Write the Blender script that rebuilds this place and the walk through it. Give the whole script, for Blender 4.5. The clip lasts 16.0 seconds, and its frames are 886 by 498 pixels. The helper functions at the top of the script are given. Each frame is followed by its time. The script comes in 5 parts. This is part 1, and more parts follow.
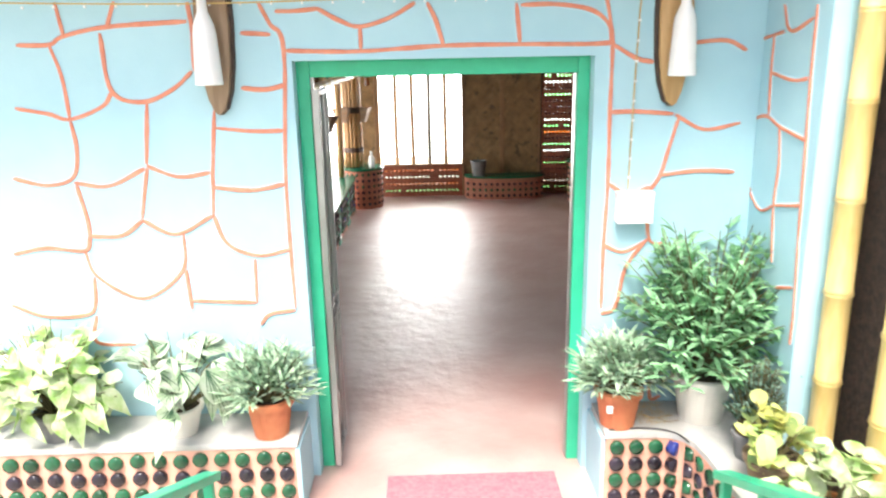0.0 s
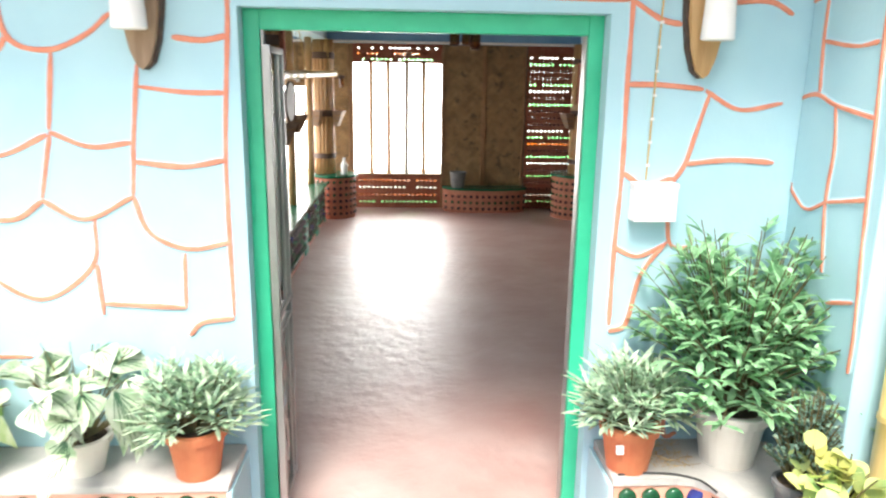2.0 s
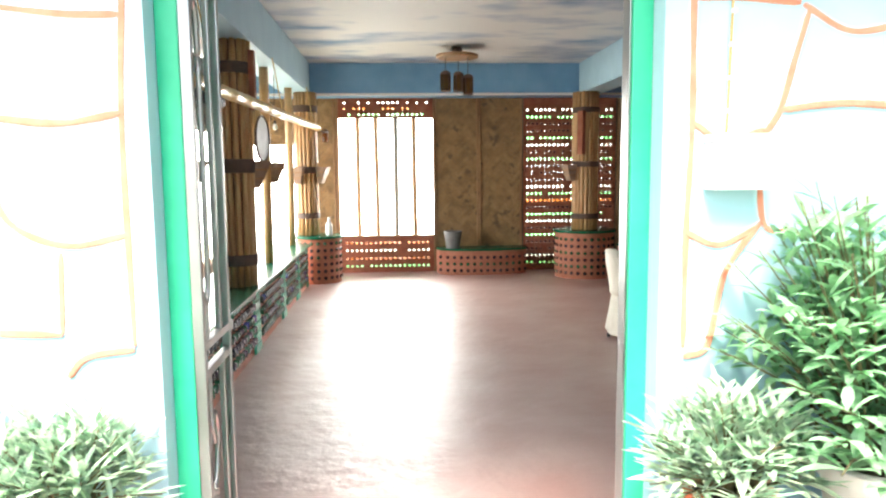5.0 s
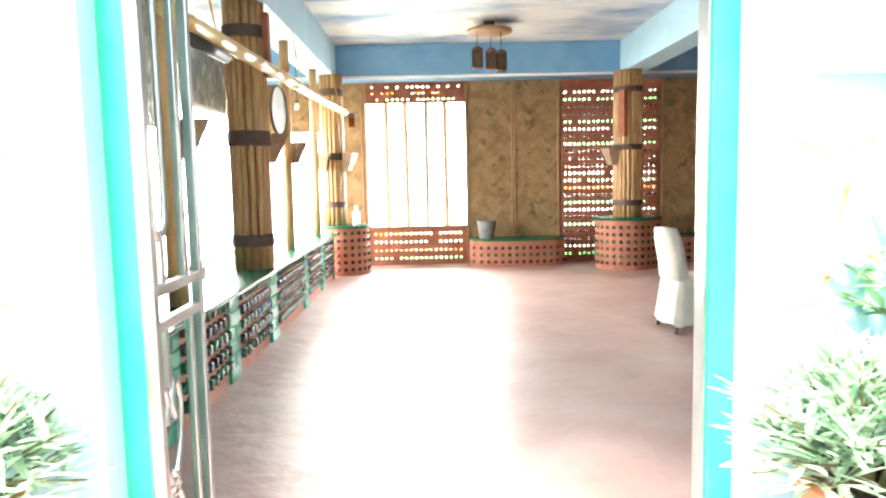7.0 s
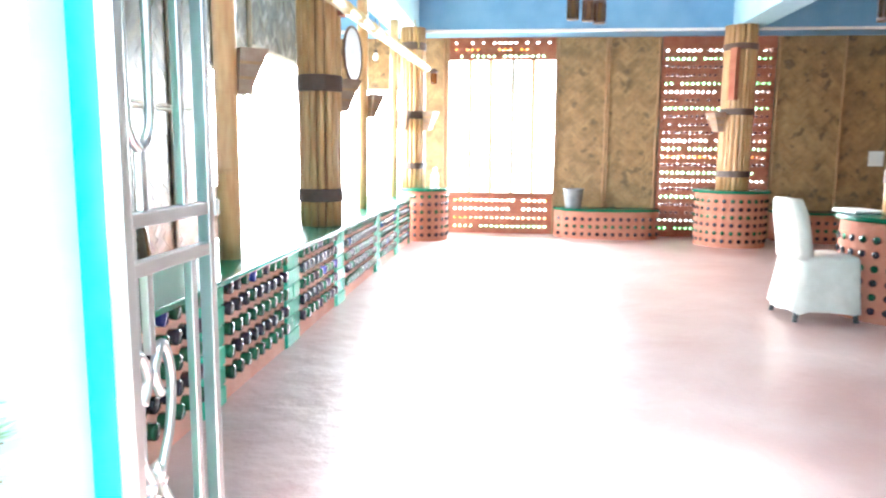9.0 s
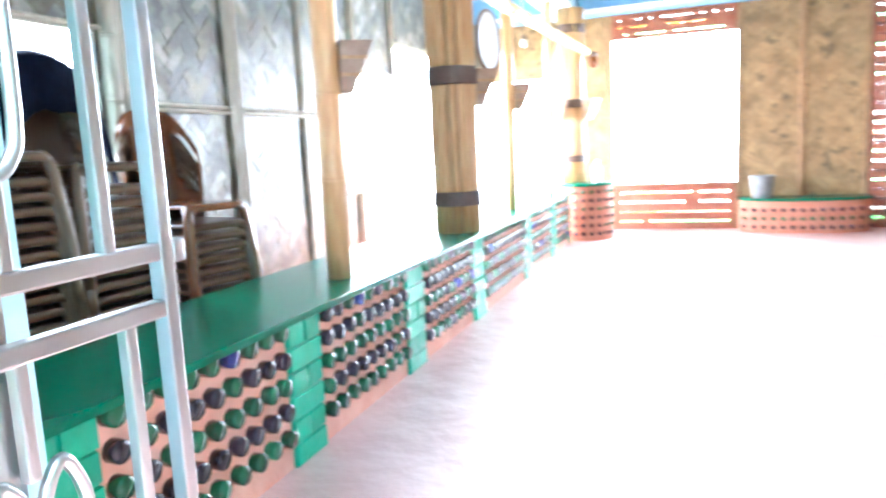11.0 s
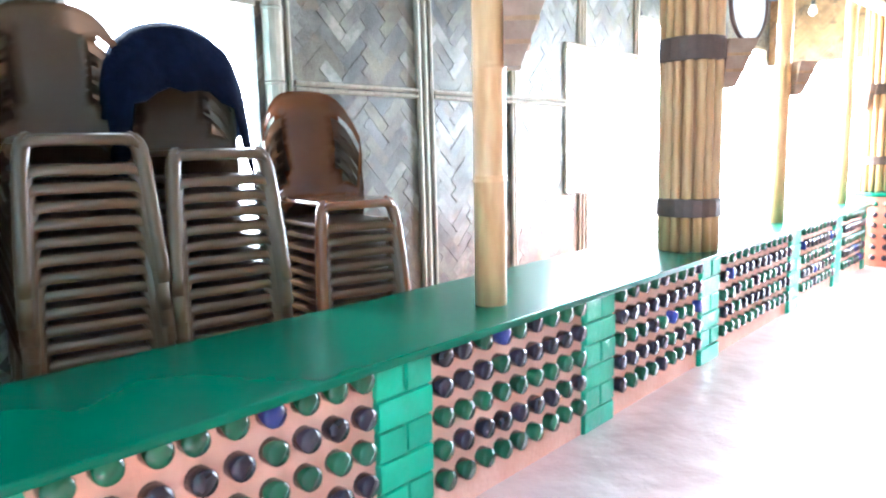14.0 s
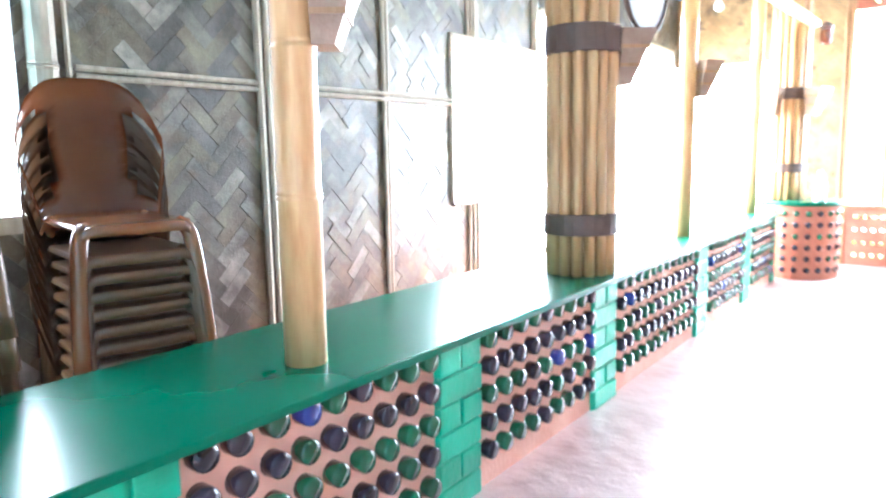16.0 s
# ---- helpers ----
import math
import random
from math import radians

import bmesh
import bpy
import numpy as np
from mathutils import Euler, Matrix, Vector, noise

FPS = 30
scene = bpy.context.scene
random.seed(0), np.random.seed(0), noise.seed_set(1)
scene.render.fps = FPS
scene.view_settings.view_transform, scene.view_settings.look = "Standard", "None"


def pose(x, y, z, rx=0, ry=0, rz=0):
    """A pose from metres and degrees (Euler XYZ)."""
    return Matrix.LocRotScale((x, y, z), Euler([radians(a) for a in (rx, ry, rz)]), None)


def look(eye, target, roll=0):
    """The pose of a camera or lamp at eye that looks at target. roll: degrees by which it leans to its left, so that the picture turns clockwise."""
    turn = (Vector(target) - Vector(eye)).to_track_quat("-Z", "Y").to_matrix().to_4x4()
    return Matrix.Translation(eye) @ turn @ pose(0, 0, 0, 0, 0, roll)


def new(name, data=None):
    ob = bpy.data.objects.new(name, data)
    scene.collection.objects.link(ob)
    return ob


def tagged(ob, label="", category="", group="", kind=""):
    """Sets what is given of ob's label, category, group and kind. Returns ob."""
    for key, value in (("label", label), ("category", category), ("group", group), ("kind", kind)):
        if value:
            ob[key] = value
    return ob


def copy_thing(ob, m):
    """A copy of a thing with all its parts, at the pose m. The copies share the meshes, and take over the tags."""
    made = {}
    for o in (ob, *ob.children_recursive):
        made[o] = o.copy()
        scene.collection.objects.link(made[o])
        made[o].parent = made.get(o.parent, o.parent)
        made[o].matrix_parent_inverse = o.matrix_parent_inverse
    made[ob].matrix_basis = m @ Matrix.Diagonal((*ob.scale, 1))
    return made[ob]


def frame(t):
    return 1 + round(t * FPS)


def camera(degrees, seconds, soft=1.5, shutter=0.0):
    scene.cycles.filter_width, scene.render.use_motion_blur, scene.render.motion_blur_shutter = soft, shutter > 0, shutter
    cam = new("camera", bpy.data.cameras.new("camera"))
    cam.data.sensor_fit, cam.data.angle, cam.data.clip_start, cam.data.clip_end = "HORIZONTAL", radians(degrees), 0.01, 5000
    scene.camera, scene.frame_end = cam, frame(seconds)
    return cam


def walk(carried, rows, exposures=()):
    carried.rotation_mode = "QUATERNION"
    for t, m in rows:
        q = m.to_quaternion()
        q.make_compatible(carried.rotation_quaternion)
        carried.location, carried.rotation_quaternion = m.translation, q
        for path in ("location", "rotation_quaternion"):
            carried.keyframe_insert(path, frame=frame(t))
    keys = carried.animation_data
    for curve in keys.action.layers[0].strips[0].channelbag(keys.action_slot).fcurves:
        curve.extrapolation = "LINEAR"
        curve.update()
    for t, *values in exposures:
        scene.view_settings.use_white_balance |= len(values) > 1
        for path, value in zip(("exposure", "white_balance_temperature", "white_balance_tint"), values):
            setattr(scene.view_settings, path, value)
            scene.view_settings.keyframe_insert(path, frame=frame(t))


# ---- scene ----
cam = camera(64.4, 16.0, soft=2.2, shutter=0.6)
PATH = [
    (0, (-0.11, -3.868, 2.38), (-0.07, -1.937, 1.861), -1.1),
    (0.5, (-0.094, -3.708, 2.288), (-0.107, -1.759, 1.838), -1.1),
    (1, (-0.045, -3.539, 2.248), (-0.063, -1.582, 1.836), 0.6),
    (1.5, (-0.06, -3.409, 2.17), (-0.05, -1.443, 1.805), 0.7),
    (2, (-0.104, -3.202, 2.095), (0.009, -1.259, 1.635), 0.9),
    (2.5, (-0.132, -3.077, 2.068), (0.053, -1.132, 1.639), -0.3),
    (3, (-0.128, -2.951, 1.972), (-0.03, -0.983, 1.628), 0.6),
    (3.5, (-0.069, -2.773, 1.937), (0.036, -0.798, 1.64), -0.3),
    (4, (-0.05, -2.645, 1.883), (0.075, -0.679, 1.539), -1.3),
    (4.2, (-0.061, -2.581, 1.813), (0.08, -0.608, 1.52), -0.7),
    (6.3, (-0.034, -1.953, 1.38), (0.037, 0.036, 1.182), -0.8),
    (6.5, (-0.019, -1.923, 1.357), (0.02, 0.064, 1.133), -0.6),
    (7, (0.008, -1.788, 1.296), (0.037, 0.202, 1.094), -1.2),
    (7.5, (-0.025, -1.615, 1.234), (0.029, 0.375, 1.05), -2.0),
    (8, (-0.032, -1.519, 1.214), (0.042, 0.462, 0.952), -2.4),
    (8.2, (-0.044, -1.466, 1.196), (-0.017, 0.518, 0.942), -1.6),
    (10.3, (0.087, -0.833, 1.147), (-0.274, 1.107, 0.823), -1.2),
    (10.5, (0.074, -0.765, 1.155), (-0.295, 1.173, 0.833), -2.0),
    (11, (0.123, -0.62, 1.168), (-0.565, 1.236, 0.884), -2.9),
    (11.5, (0.145, -0.458, 1.179), (-0.708, 1.326, 0.879), -0.7),
    (12, (0.162, -0.37, 1.178), (-0.726, 1.401, 0.905), -1.6),
    (12.1, (0.15, -0.334, 1.173), (-0.735, 1.441, 0.915), -1.5),
    (12.5, (0.113, -0.206, 1.154), (-0.788, 1.555, 0.856), -1.7),
    (13, (0.08, -0.067, 1.157), (-0.899, 1.646, 0.827), -1.4),
    (13.5, (0.097, 0.115, 1.157), (-0.997, 1.753, 0.811), -2.7),
    (14, (0.111, 0.272, 1.154), (-1.221, 1.737, 0.876), -1.4),
    (14.5, (0.079, 0.409, 1.153), (-1.202, 1.912, 0.837), -2.2),
    (15, (-0.009, 0.626, 1.137), (-1.179, 2.223, 0.854), -2.1),
    (15.5, (-0.017, 0.769, 1.185), (-1.108, 2.414, 0.864), -3.4),
    (16, (-0.043, 0.976, 1.16), (-1.218, 2.571, 0.885), -1.0),
]
walk(cam, [(t, look(eye, target, roll)) for t, eye, target, roll in PATH],
     exposures=[(0, 1.7, 6500, 10), (1.5, 1.6, 6500, 10), (3.0, 1.9, 6700, 8), (4.2, 2.15, 6600, 8), (6.3, 3.15, 6600, 5), (7.5, 3.7, 6300, 5), (8.2, 4.0, 6000, 4),
                (10.3, 4.42, 5300, 6), (11.0, 4.65, 5250, 6), (12.5, 4.75, 5200, 6), (14.5, 4.7, 5200, 6), (16.0, 4.7, 5200, 6)])

# ---- light ----
SUN_EL, SUN_AZ = 60.0, 198.0
world = bpy.data.worlds.new("sky")
scene.world = world
world.use_nodes = True
wn = world.node_tree
sky = wn.nodes.new("ShaderNodeTexSky")
sky.sky_type = 'NISHITA'
sky.sun_disc = False
sky.sun_elevation = radians(SUN_EL)
sky.sun_rotation = radians(SUN_AZ)
sky.dust_density = 4.0
wn.links.new(sky.outputs[0], wn.nodes["Background"].inputs[0])
wn.nodes["Background"].inputs[1].default_value = 0.115
sun = new("sun", bpy.data.lights.new("sun", 'SUN'))
sun.data.energy = 2.4
sun.data.angle = radians(24)
sun.data.color = (1.0, 0.95, 0.88)
_el, _az = radians(SUN_EL), radians(SUN_AZ)
_d = Vector((math.sin(_az) * math.cos(_el), math.cos(_az) * math.cos(_el), math.sin(_el)))
sun.matrix_world = look(_d * 40, (0, 0, 0))


# glowing white sheets added outside the hall's open sides to stand in for daylight
def glow_sheet(name, corners, strength):
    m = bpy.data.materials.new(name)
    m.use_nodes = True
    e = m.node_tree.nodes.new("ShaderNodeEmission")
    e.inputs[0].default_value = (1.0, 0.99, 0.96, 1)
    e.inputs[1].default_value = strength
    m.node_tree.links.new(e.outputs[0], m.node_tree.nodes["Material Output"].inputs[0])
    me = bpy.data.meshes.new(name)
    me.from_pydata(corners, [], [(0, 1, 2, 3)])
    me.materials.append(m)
    return tagged(new(name, me), "glowing white sheet standing in for daylight outside", "backdrop", kind="structure")


glow_sheet("backdrop_back", [(-14, 15, -0.1), (14, 15, -0.1), (14, 15, 9), (-14, 15, 9)], 5.0)
glow_sheet("backdrop_left", [(-10, 0.6, -0.1), (-10, 15, -0.1), (-10, 15, 9), (-10, 0.6, 9)], 3.2)


# ---- materials ----
def material(name, c1, c2=None, rough=0.6, scale=8.0, metal=0.0, bump=0.0, bscale=60.0, coat=0.0,
             island=0.0, objrand=0.0, stretch=(1, 1, 1), detail=4.0, spec=0.5, stain=0.0, stain_c=(0.1, 0.08, 0.06),
             lo=0.35, hi=0.65, tones=None, smudge=0.0, fleck=0.0, coat_rough=0.03, bdist=0.01):
    m = bpy.data.materials.new(name)
    m.use_nodes = True
    n, l = m.node_tree.nodes, m.node_tree.links
    p = n["Principled BSDF"]
    p.inputs["Roughness"].default_value = rough
    p.inputs["Metallic"].default_value = metal
    p.inputs["Specular IOR Level"].default_value = spec
    p.inputs["Coat Weight"].default_value = coat
    p.inputs["Coat Roughness"].default_value = coat_rough
    co = n.new("ShaderNodeTexCoord")
    mp = n.new("ShaderNodeMapping")
    mp.inputs["Scale"].default_value = stretch
    l.new(co.outputs["Object"], mp.inputs[0])
    nz = n.new("ShaderNodeTexNoise")
    nz.inputs["Scale"].default_value = scale
    nz.inputs["Detail"].default_value = detail
    l.new(mp.outputs[0], nz.inputs["Vector"])
    ramp = n.new("ShaderNodeValToRGB")
    ramp.color_ramp.elements[0].position = lo
    ramp.color_ramp.elements[1].position = hi
    ramp.color_ramp.elements[0].color = (*c1, 1)
    ramp.color_ramp.elements[1].color = (*(c2 or tuple(v * 0.8 for v in c1)), 1)
    l.new(nz.outputs[0], ramp.inputs[0])
    col = ramp.outputs[0]
    if stain:
        s = n.new("ShaderNodeTexNoise")
        s.inputs["Scale"].default_value = scale * 0.22
        s.inputs["Detail"].default_value = 6
        l.new(mp.outputs[0], s.inputs["Vector"])
        r2 = n.new("ShaderNodeMapRange")
        r2.inputs["From Min"].default_value = 0.5
        r2.inputs["From Max"].default_value = 0.75
        r2.inputs["To Max"].default_value = stain
        l.new(s.outputs[0], r2.inputs[0])
        mx = n.new("ShaderNodeMixRGB")
        mx.inputs[2].default_value = (*stain_c, 1)
        l.new(r2.outputs[0], mx.inputs[0])
        l.new(col, mx.inputs[1])
        col = mx.outputs[0]
    if tones:
        g = n.new("ShaderNodeNewGeometry")
        tr = n.new("ShaderNodeValToRGB")
        tr.color_ramp.interpolation = 'CONSTANT'
        while len(tr.color_ramp.elements) < len(tones):
            tr.color_ramp.elements.new(0.5)
        for k, c in enumerate(tones):
            tr.color_ramp.elements[k].position = k / len(tones)
            tr.color_ramp.elements[k].color = (*c, 1)
        l.new(g.outputs["Random Per Island"], tr.inputs[0])
        mt = n.new("ShaderNodeMixRGB")
        mt.inputs[0].default_value = 0.75
        l.new(col, mt.inputs[1])
        l.new(tr.outputs[0], mt.inputs[2])
        col = mt.outputs[0]
    if smudge:
        # broad weathered patches over the strips
        sm = n.new("ShaderNodeTexNoise")
        sm.inputs["Scale"].default_value = 5.5
        sm.inputs["Detail"].default_value = 7
        sm.inputs["Roughness"].default_value = 0.65
        l.new(co.outputs["Object"], sm.inputs["Vector"])
        sr = n.new("ShaderNodeMapRange")
        sr.inputs["From Min"].default_value = 0.38
        sr.inputs["From Max"].default_value = 0.64
        sr.inputs["To Min"].default_value = 1 - smudge
        sr.inputs["To Max"].default_value = 1.12
        l.new(sm.outputs[0], sr.inputs[0])
        sh = n.new("ShaderNodeHueSaturation")
        l.new(sr.outputs[0], sh.inputs["Value"])
        l.new(col, sh.inputs["Color"])
        col = sh.outputs[0]
    if fleck:
        # small dark chips scattered over the surface
        fn = n.new("ShaderNodeTexNoise")
        fn.inputs["Scale"].default_value = 7.5
        fn.inputs["Detail"].default_value = 3
        l.new(co.outputs["Object"], fn.inputs["Vector"])
        fr = n.new("ShaderNodeMapRange")
        fr.inputs["From Min"].default_value = 0.60
        fr.inputs["From Max"].default_value = 0.67
        fr.inputs["To Max"].default_value = fleck
        l.new(fn.outputs[0], fr.inputs[0])
        fm = n.new("ShaderNodeMixRGB")
        fm.inputs[2].default_value = (0.11, 0.075, 0.04, 1)
        l.new(fr.outputs[0], fm.inputs[0])
        l.new(col, fm.inputs[1])
        col = fm.outputs[0]
    for amount, kind, out in ((island, "ShaderNodeNewGeometry", "Random Per Island"), (objrand, "ShaderNodeObjectInfo", "Random")):
        if amount:
            g = n.new(kind)
            mr = n.new("ShaderNodeMapRange")
            mr.inputs["To Min"].default_value = 1 - amount
            mr.inputs["To Max"].default_value = 1 + amount
            l.new(g.outputs[out], mr.inputs[0])
            hs = n.new("ShaderNodeHueSaturation")
            l.new(mr.outputs[0], hs.inputs["Value"])
            l.new(col, hs.inputs["Color"])
            col = hs.outputs[0]
    l.new(col, p.inputs["Base Color"])
    if bump:
        b = n.new("ShaderNodeTexNoise")
        b.inputs["Scale"].default_value = bscale
        b.inputs["Detail"].default_value = 5
        l.new(mp.outputs[0], b.inputs["Vector"])
        bp = n.new("ShaderNodeBump")
        bp.inputs["Strength"].default_value = bump
        bp.inputs["Distance"].default_value = bdist
        l.new(b.outputs[0], bp.inputs["Height"])
        l.new(bp.outputs[0], p.inputs["Normal"])
        rr = n.new("ShaderNodeMapRange")
        rr.inputs["To Min"].default_value = max(0.03, rough - 0.12)
        rr.inputs["To Max"].default_value = min(1, rough + 0.12)
        l.new(nz.outputs[0], rr.inputs[0])
        l.new(rr.outputs[0], p.inputs["Roughness"])
    return m


def clear_glass(name, colour):
    """Coloured bottle glass that lets the daylight behind it through."""
    m = bpy.data.materials.new(name)
    m.use_nodes = True
    n, l = m.node_tree.nodes, m.node_tree.links
    t = n.new("ShaderNodeBsdfTransparent")
    t.inputs[0].default_value = (*colour, 1)
    g = n.new("ShaderNodeBsdfGlossy")
    g.inputs["Roughness"].default_value = 0.1
    x = n.new("ShaderNodeMixShader")
    x.inputs[0].default_value = 0.08
    l.new(t.outputs[0], x.inputs[1])
    l.new(g.outputs[0], x.inputs[2])
    l.new(x.outputs[0], n["Material Output"].inputs[0])
    return m


def leafy(name, c1, c2, rough=0.45, scale=30.0):
    m = material(name, c1, c2, rough=rough, scale=scale, island=0.35)
    p = m.node_tree.nodes["Principled BSDF"]
    n, l = m.node_tree.nodes, m.node_tree.links
    t = n.new("ShaderNodeBsdfTranslucent")
    l.new(p.inputs["Base Color"].links[0].from_socket, t.inputs[0])
    x = n.new("ShaderNodeMixShader")
    x.inputs[0].default_value = 0.30
    l.new(p.outputs[0], x.inputs[1])
    l.new(t.outputs[0], x.inputs[2])
    l.new(x.outputs[0], n["Material Output"].inputs[0])
    return m


BLUE = material("pale_blue_wall_paint", (0.36, 0.58, 0.66), (0.40, 0.62, 0.69), rough=0.75, scale=3, bump=0.12, bscale=35, stain=0.25, stain_c=(0.45, 0.62, 0.68))
JOINT = material("terracotta_joint_paint", (0.62, 0.21, 0.13), (0.72, 0.29, 0.19), rough=0.8, scale=14, bump=0.3)
HALO = material("white_joint_edge_paint", (0.42, 0.63, 0.71), (0.37, 0.61, 0.71), rough=0.8, scale=20)
JADE = material("jade_green_gloss_paint", (0.024, 0.41, 0.225), (0.036, 0.47, 0.26), rough=0.35, scale=10, bump=0.1, bscale=25)
GREEN = material("green_bench_enamel", (0.004, 0.090, 0.046), (0.006, 0.106, 0.056), spec=0.18, rough=0.27, scale=3.2, detail=3)
GBRICK = material("green_brick_enamel", (0.016, 0.29, 0.155), (0.025, 0.36, 0.205), rough=0.4, scale=9, bump=0.35, bscale=40, objrand=0.15)
CLAY = material("salmon_mortar_plaster", (0.68, 0.33, 0.235), (0.74, 0.41, 0.31), rough=0.85, scale=7, bump=0.4, bscale=50, stain=0.3, stain_c=(0.55, 0.26, 0.18))
REDCLAY = material("red_clay_mortar", (0.39, 0.14, 0.085), (0.45, 0.185, 0.12), rough=0.85, scale=8, bump=0.4, bscale=50, stain=0.3, stain_c=(0.34, 0.12, 0.08))
REDWALL = material("red_brick_mortar", (0.28, 0.085, 0.05), (0.34, 0.125, 0.075), rough=0.85, scale=9, bump=0.4, bscale=50)
FLOOR = material("polished_red_cement", (0.41, 0.235, 0.205), (0.53, 0.39, 0.355), rough=0.44, scale=1.6, bump=0.9, bscale=6.5, coat=1.0, coat_rough=0.46, stain=0.3, stain_c=(0.48, 0.30, 0.265), detail=5, spec=1.0, bdist=0.022)
CONCRETE = material("worn_grey_concrete", (0.42, 0.42, 0.40), (0.54, 0.53, 0.50), rough=0.9, scale=6, bump=0.4, stain=0.4, stain_c=(0.3, 0.3, 0.28))
GROUND = material("pale_dry_earth", (0.42, 0.38, 0.30), (0.5, 0.47, 0.40), rough=0.95, scale=0.6, bump=0.3, stain=0.5, stain_c=(0.2, 0.25, 0.1))
DMAT = material("pink_door_mat", (0.55, 0.13, 0.17), (0.62, 0.2, 0.22), rough=0.95, scale=40, bump=0.6, bscale=220)
BAMBOO = material("honey_bamboo", (0.43, 0.235, 0.10), (0.53, 0.335, 0.16), rough=0.38, scale=5, bump=0.15, bscale=12, stretch=(6, 6, 1), island=0.22, stain=0.35, stain_c=(0.28, 0.14, 0.05))
BAMBOO_Y = material("yellow_bamboo", (0.66, 0.46, 0.16), (0.72, 0.55, 0.24), rough=0.35, scale=5, bump=0.12, bscale=10, stretch=(5, 5, 1), island=0.1, stain=0.3, stain_c=(0.4, 0.26, 0.08))
SPLIT = material("grey_bamboo_batten", (0.28, 0.25, 0.19), (0.40, 0.36, 0.28), rough=0.6, scale=9, stretch=(5, 5, 1), bump=0.2)
MAT = material("woven_bamboo_grey", (0.17, 0.16, 0.13), (0.23, 0.215, 0.17), rough=0.38, scale=14, detail=9, bump=0.3, bscale=120, island=0.24, smudge=0.68, fleck=0.55,
               tones=((0.15, 0.142, 0.104), (0.071, 0.073, 0.061), (0.145, 0.124, 0.064), (0.045, 0.048, 0.043), (0.27, 0.26, 0.215), (0.105, 0.103, 0.082), (0.083, 0.068, 0.034), (0.195, 0.195, 0.178)))
MAT_W = material("woven_bamboo_honey", (0.40, 0.25, 0.12), (0.46, 0.31, 0.16), rough=0.55, scale=3, bump=0.15, bscale=120, stain=0.6, stain_c=(0.22, 0.13, 0.06), smudge=0.36, island=0.10, fleck=0.85,
                 tones=((0.285, 0.172, 0.074), (0.27, 0.16, 0.067), (0.30, 0.189, 0.084), (0.25, 0.147, 0.061), (0.285, 0.176, 0.077)))
MATBACK = material("mat_backing", (0.12, 0.11, 0.085), (0.16, 0.145, 0.11), rough=0.9, scale=12)
BAND = material("dark_strap", (0.075, 0.045, 0.035), (0.10, 0.06, 0.045), rough=0.6, scale=25, bump=0.2)
WOOD = material("brown_wood", (0.26, 0.14, 0.065), (0.38, 0.22, 0.11), rough=0.5, scale=7, stretch=(4, 4, 0.7), bump=0.2, bscale=30)
GREYWOOD = material("weathered_brown_wood", (0.24, 0.155, 0.09), (0.36, 0.25, 0.16), rough=0.6, scale=6, stretch=(5, 5, 0.8), bump=0.25, bscale=30, stain=0.4, stain_c=(0.15, 0.09, 0.05))
TANWOOD = material("golden_tan_wood", (0.42, 0.255, 0.10), (0.54, 0.35, 0.16), rough=0.45, scale=6, stretch=(5, 5, 0.8), bump=0.2, bscale=30, stain=0.4, stain_c=(0.26, 0.14, 0.05))
BARK = material("dark_bark", (0.045, 0.032, 0.025), (0.09, 0.06, 0.045), rough=0.9, scale=30, bump=0.8, bscale=50)
BASKET = material("weathered_basket_wood", (0.26, 0.17, 0.12), (0.34, 0.24, 0.18), rough=0.7, scale=14, bump=0.3)
SKYPAINT = material("cloud_mural_paint", (0.66, 0.69, 0.72), (0.16, 0.28, 0.48), rough=0.7, scale=1.1, detail=6, lo=0.46, hi=0.68, stretch=(0.8, 1.5, 1))
BEAM = material("sky_blue_beam_paint", (0.155, 0.34, 0.57), (0.20, 0.40, 0.62), rough=0.6, scale=3, bump=0.1)
BEAM_L = material("light_blue_beam_paint", (0.34, 0.54, 0.67), (0.40, 0.60, 0.72), rough=0.6, scale=3, bump=0.1)
STEEL = material("galvanised_steel", (0.34, 0.345, 0.34), (0.42, 0.425, 0.42), rough=0.34, metal=0.95, scale=5, bump=0.02, bscale=60)
WHITE = material("white_gloss_ceramic", (0.85, 0.85, 0.84), (0.80, 0.80, 0.79), rough=0.25, scale=6)
CARD = material("white_card", (0.84, 0.84, 0.84), (0.80, 0.81, 0.82), rough=0.8, scale=10)
CLOTH = material("cream_chair_cover", (0.62, 0.58, 0.50), (0.70, 0.66, 0.58), rough=0.9, scale=9, bump=0.35, bscale=30)
NAVY = material("navy_cloth", (0.003, 0.005, 0.014), (0.005, 0.008, 0.022), rough=0.95, spec=0.05, scale=12, bump=0.5, bscale=40)
PLASTIC = material("tan_brown_plastic", (0.086, 0.047, 0.022), (0.102, 0.057, 0.028), rough=0.30, scale=5, coat=0.1, objrand=0.12)
PLASTIC_R = material("chestnut_plastic", (0.15, 0.056, 0.021), (0.18, 0.069, 0.027), rough=0.24, scale=5, coat=0.4)
BLACK = material("black_rubber", (0.02, 0.02, 0.02), (0.03, 0.03, 0.03), rough=0.6)
TERRA = material("terracotta", (0.52, 0.15, 0.065), (0.58, 0.20, 0.09), rough=0.7, scale=9, bump=0.15)
POTW = material("off_white_pot", (0.66, 0.62, 0.56), (0.72, 0.69, 0.63), rough=0.6, scale=8, bump=0.15, stain=0.4, stain_c=(0.5, 0.46, 0.38))
POTD = material("mossy_clay_pot", (0.20, 0.13, 0.085), (0.27, 0.20, 0.12), rough=0.85, scale=14, bump=0.4)
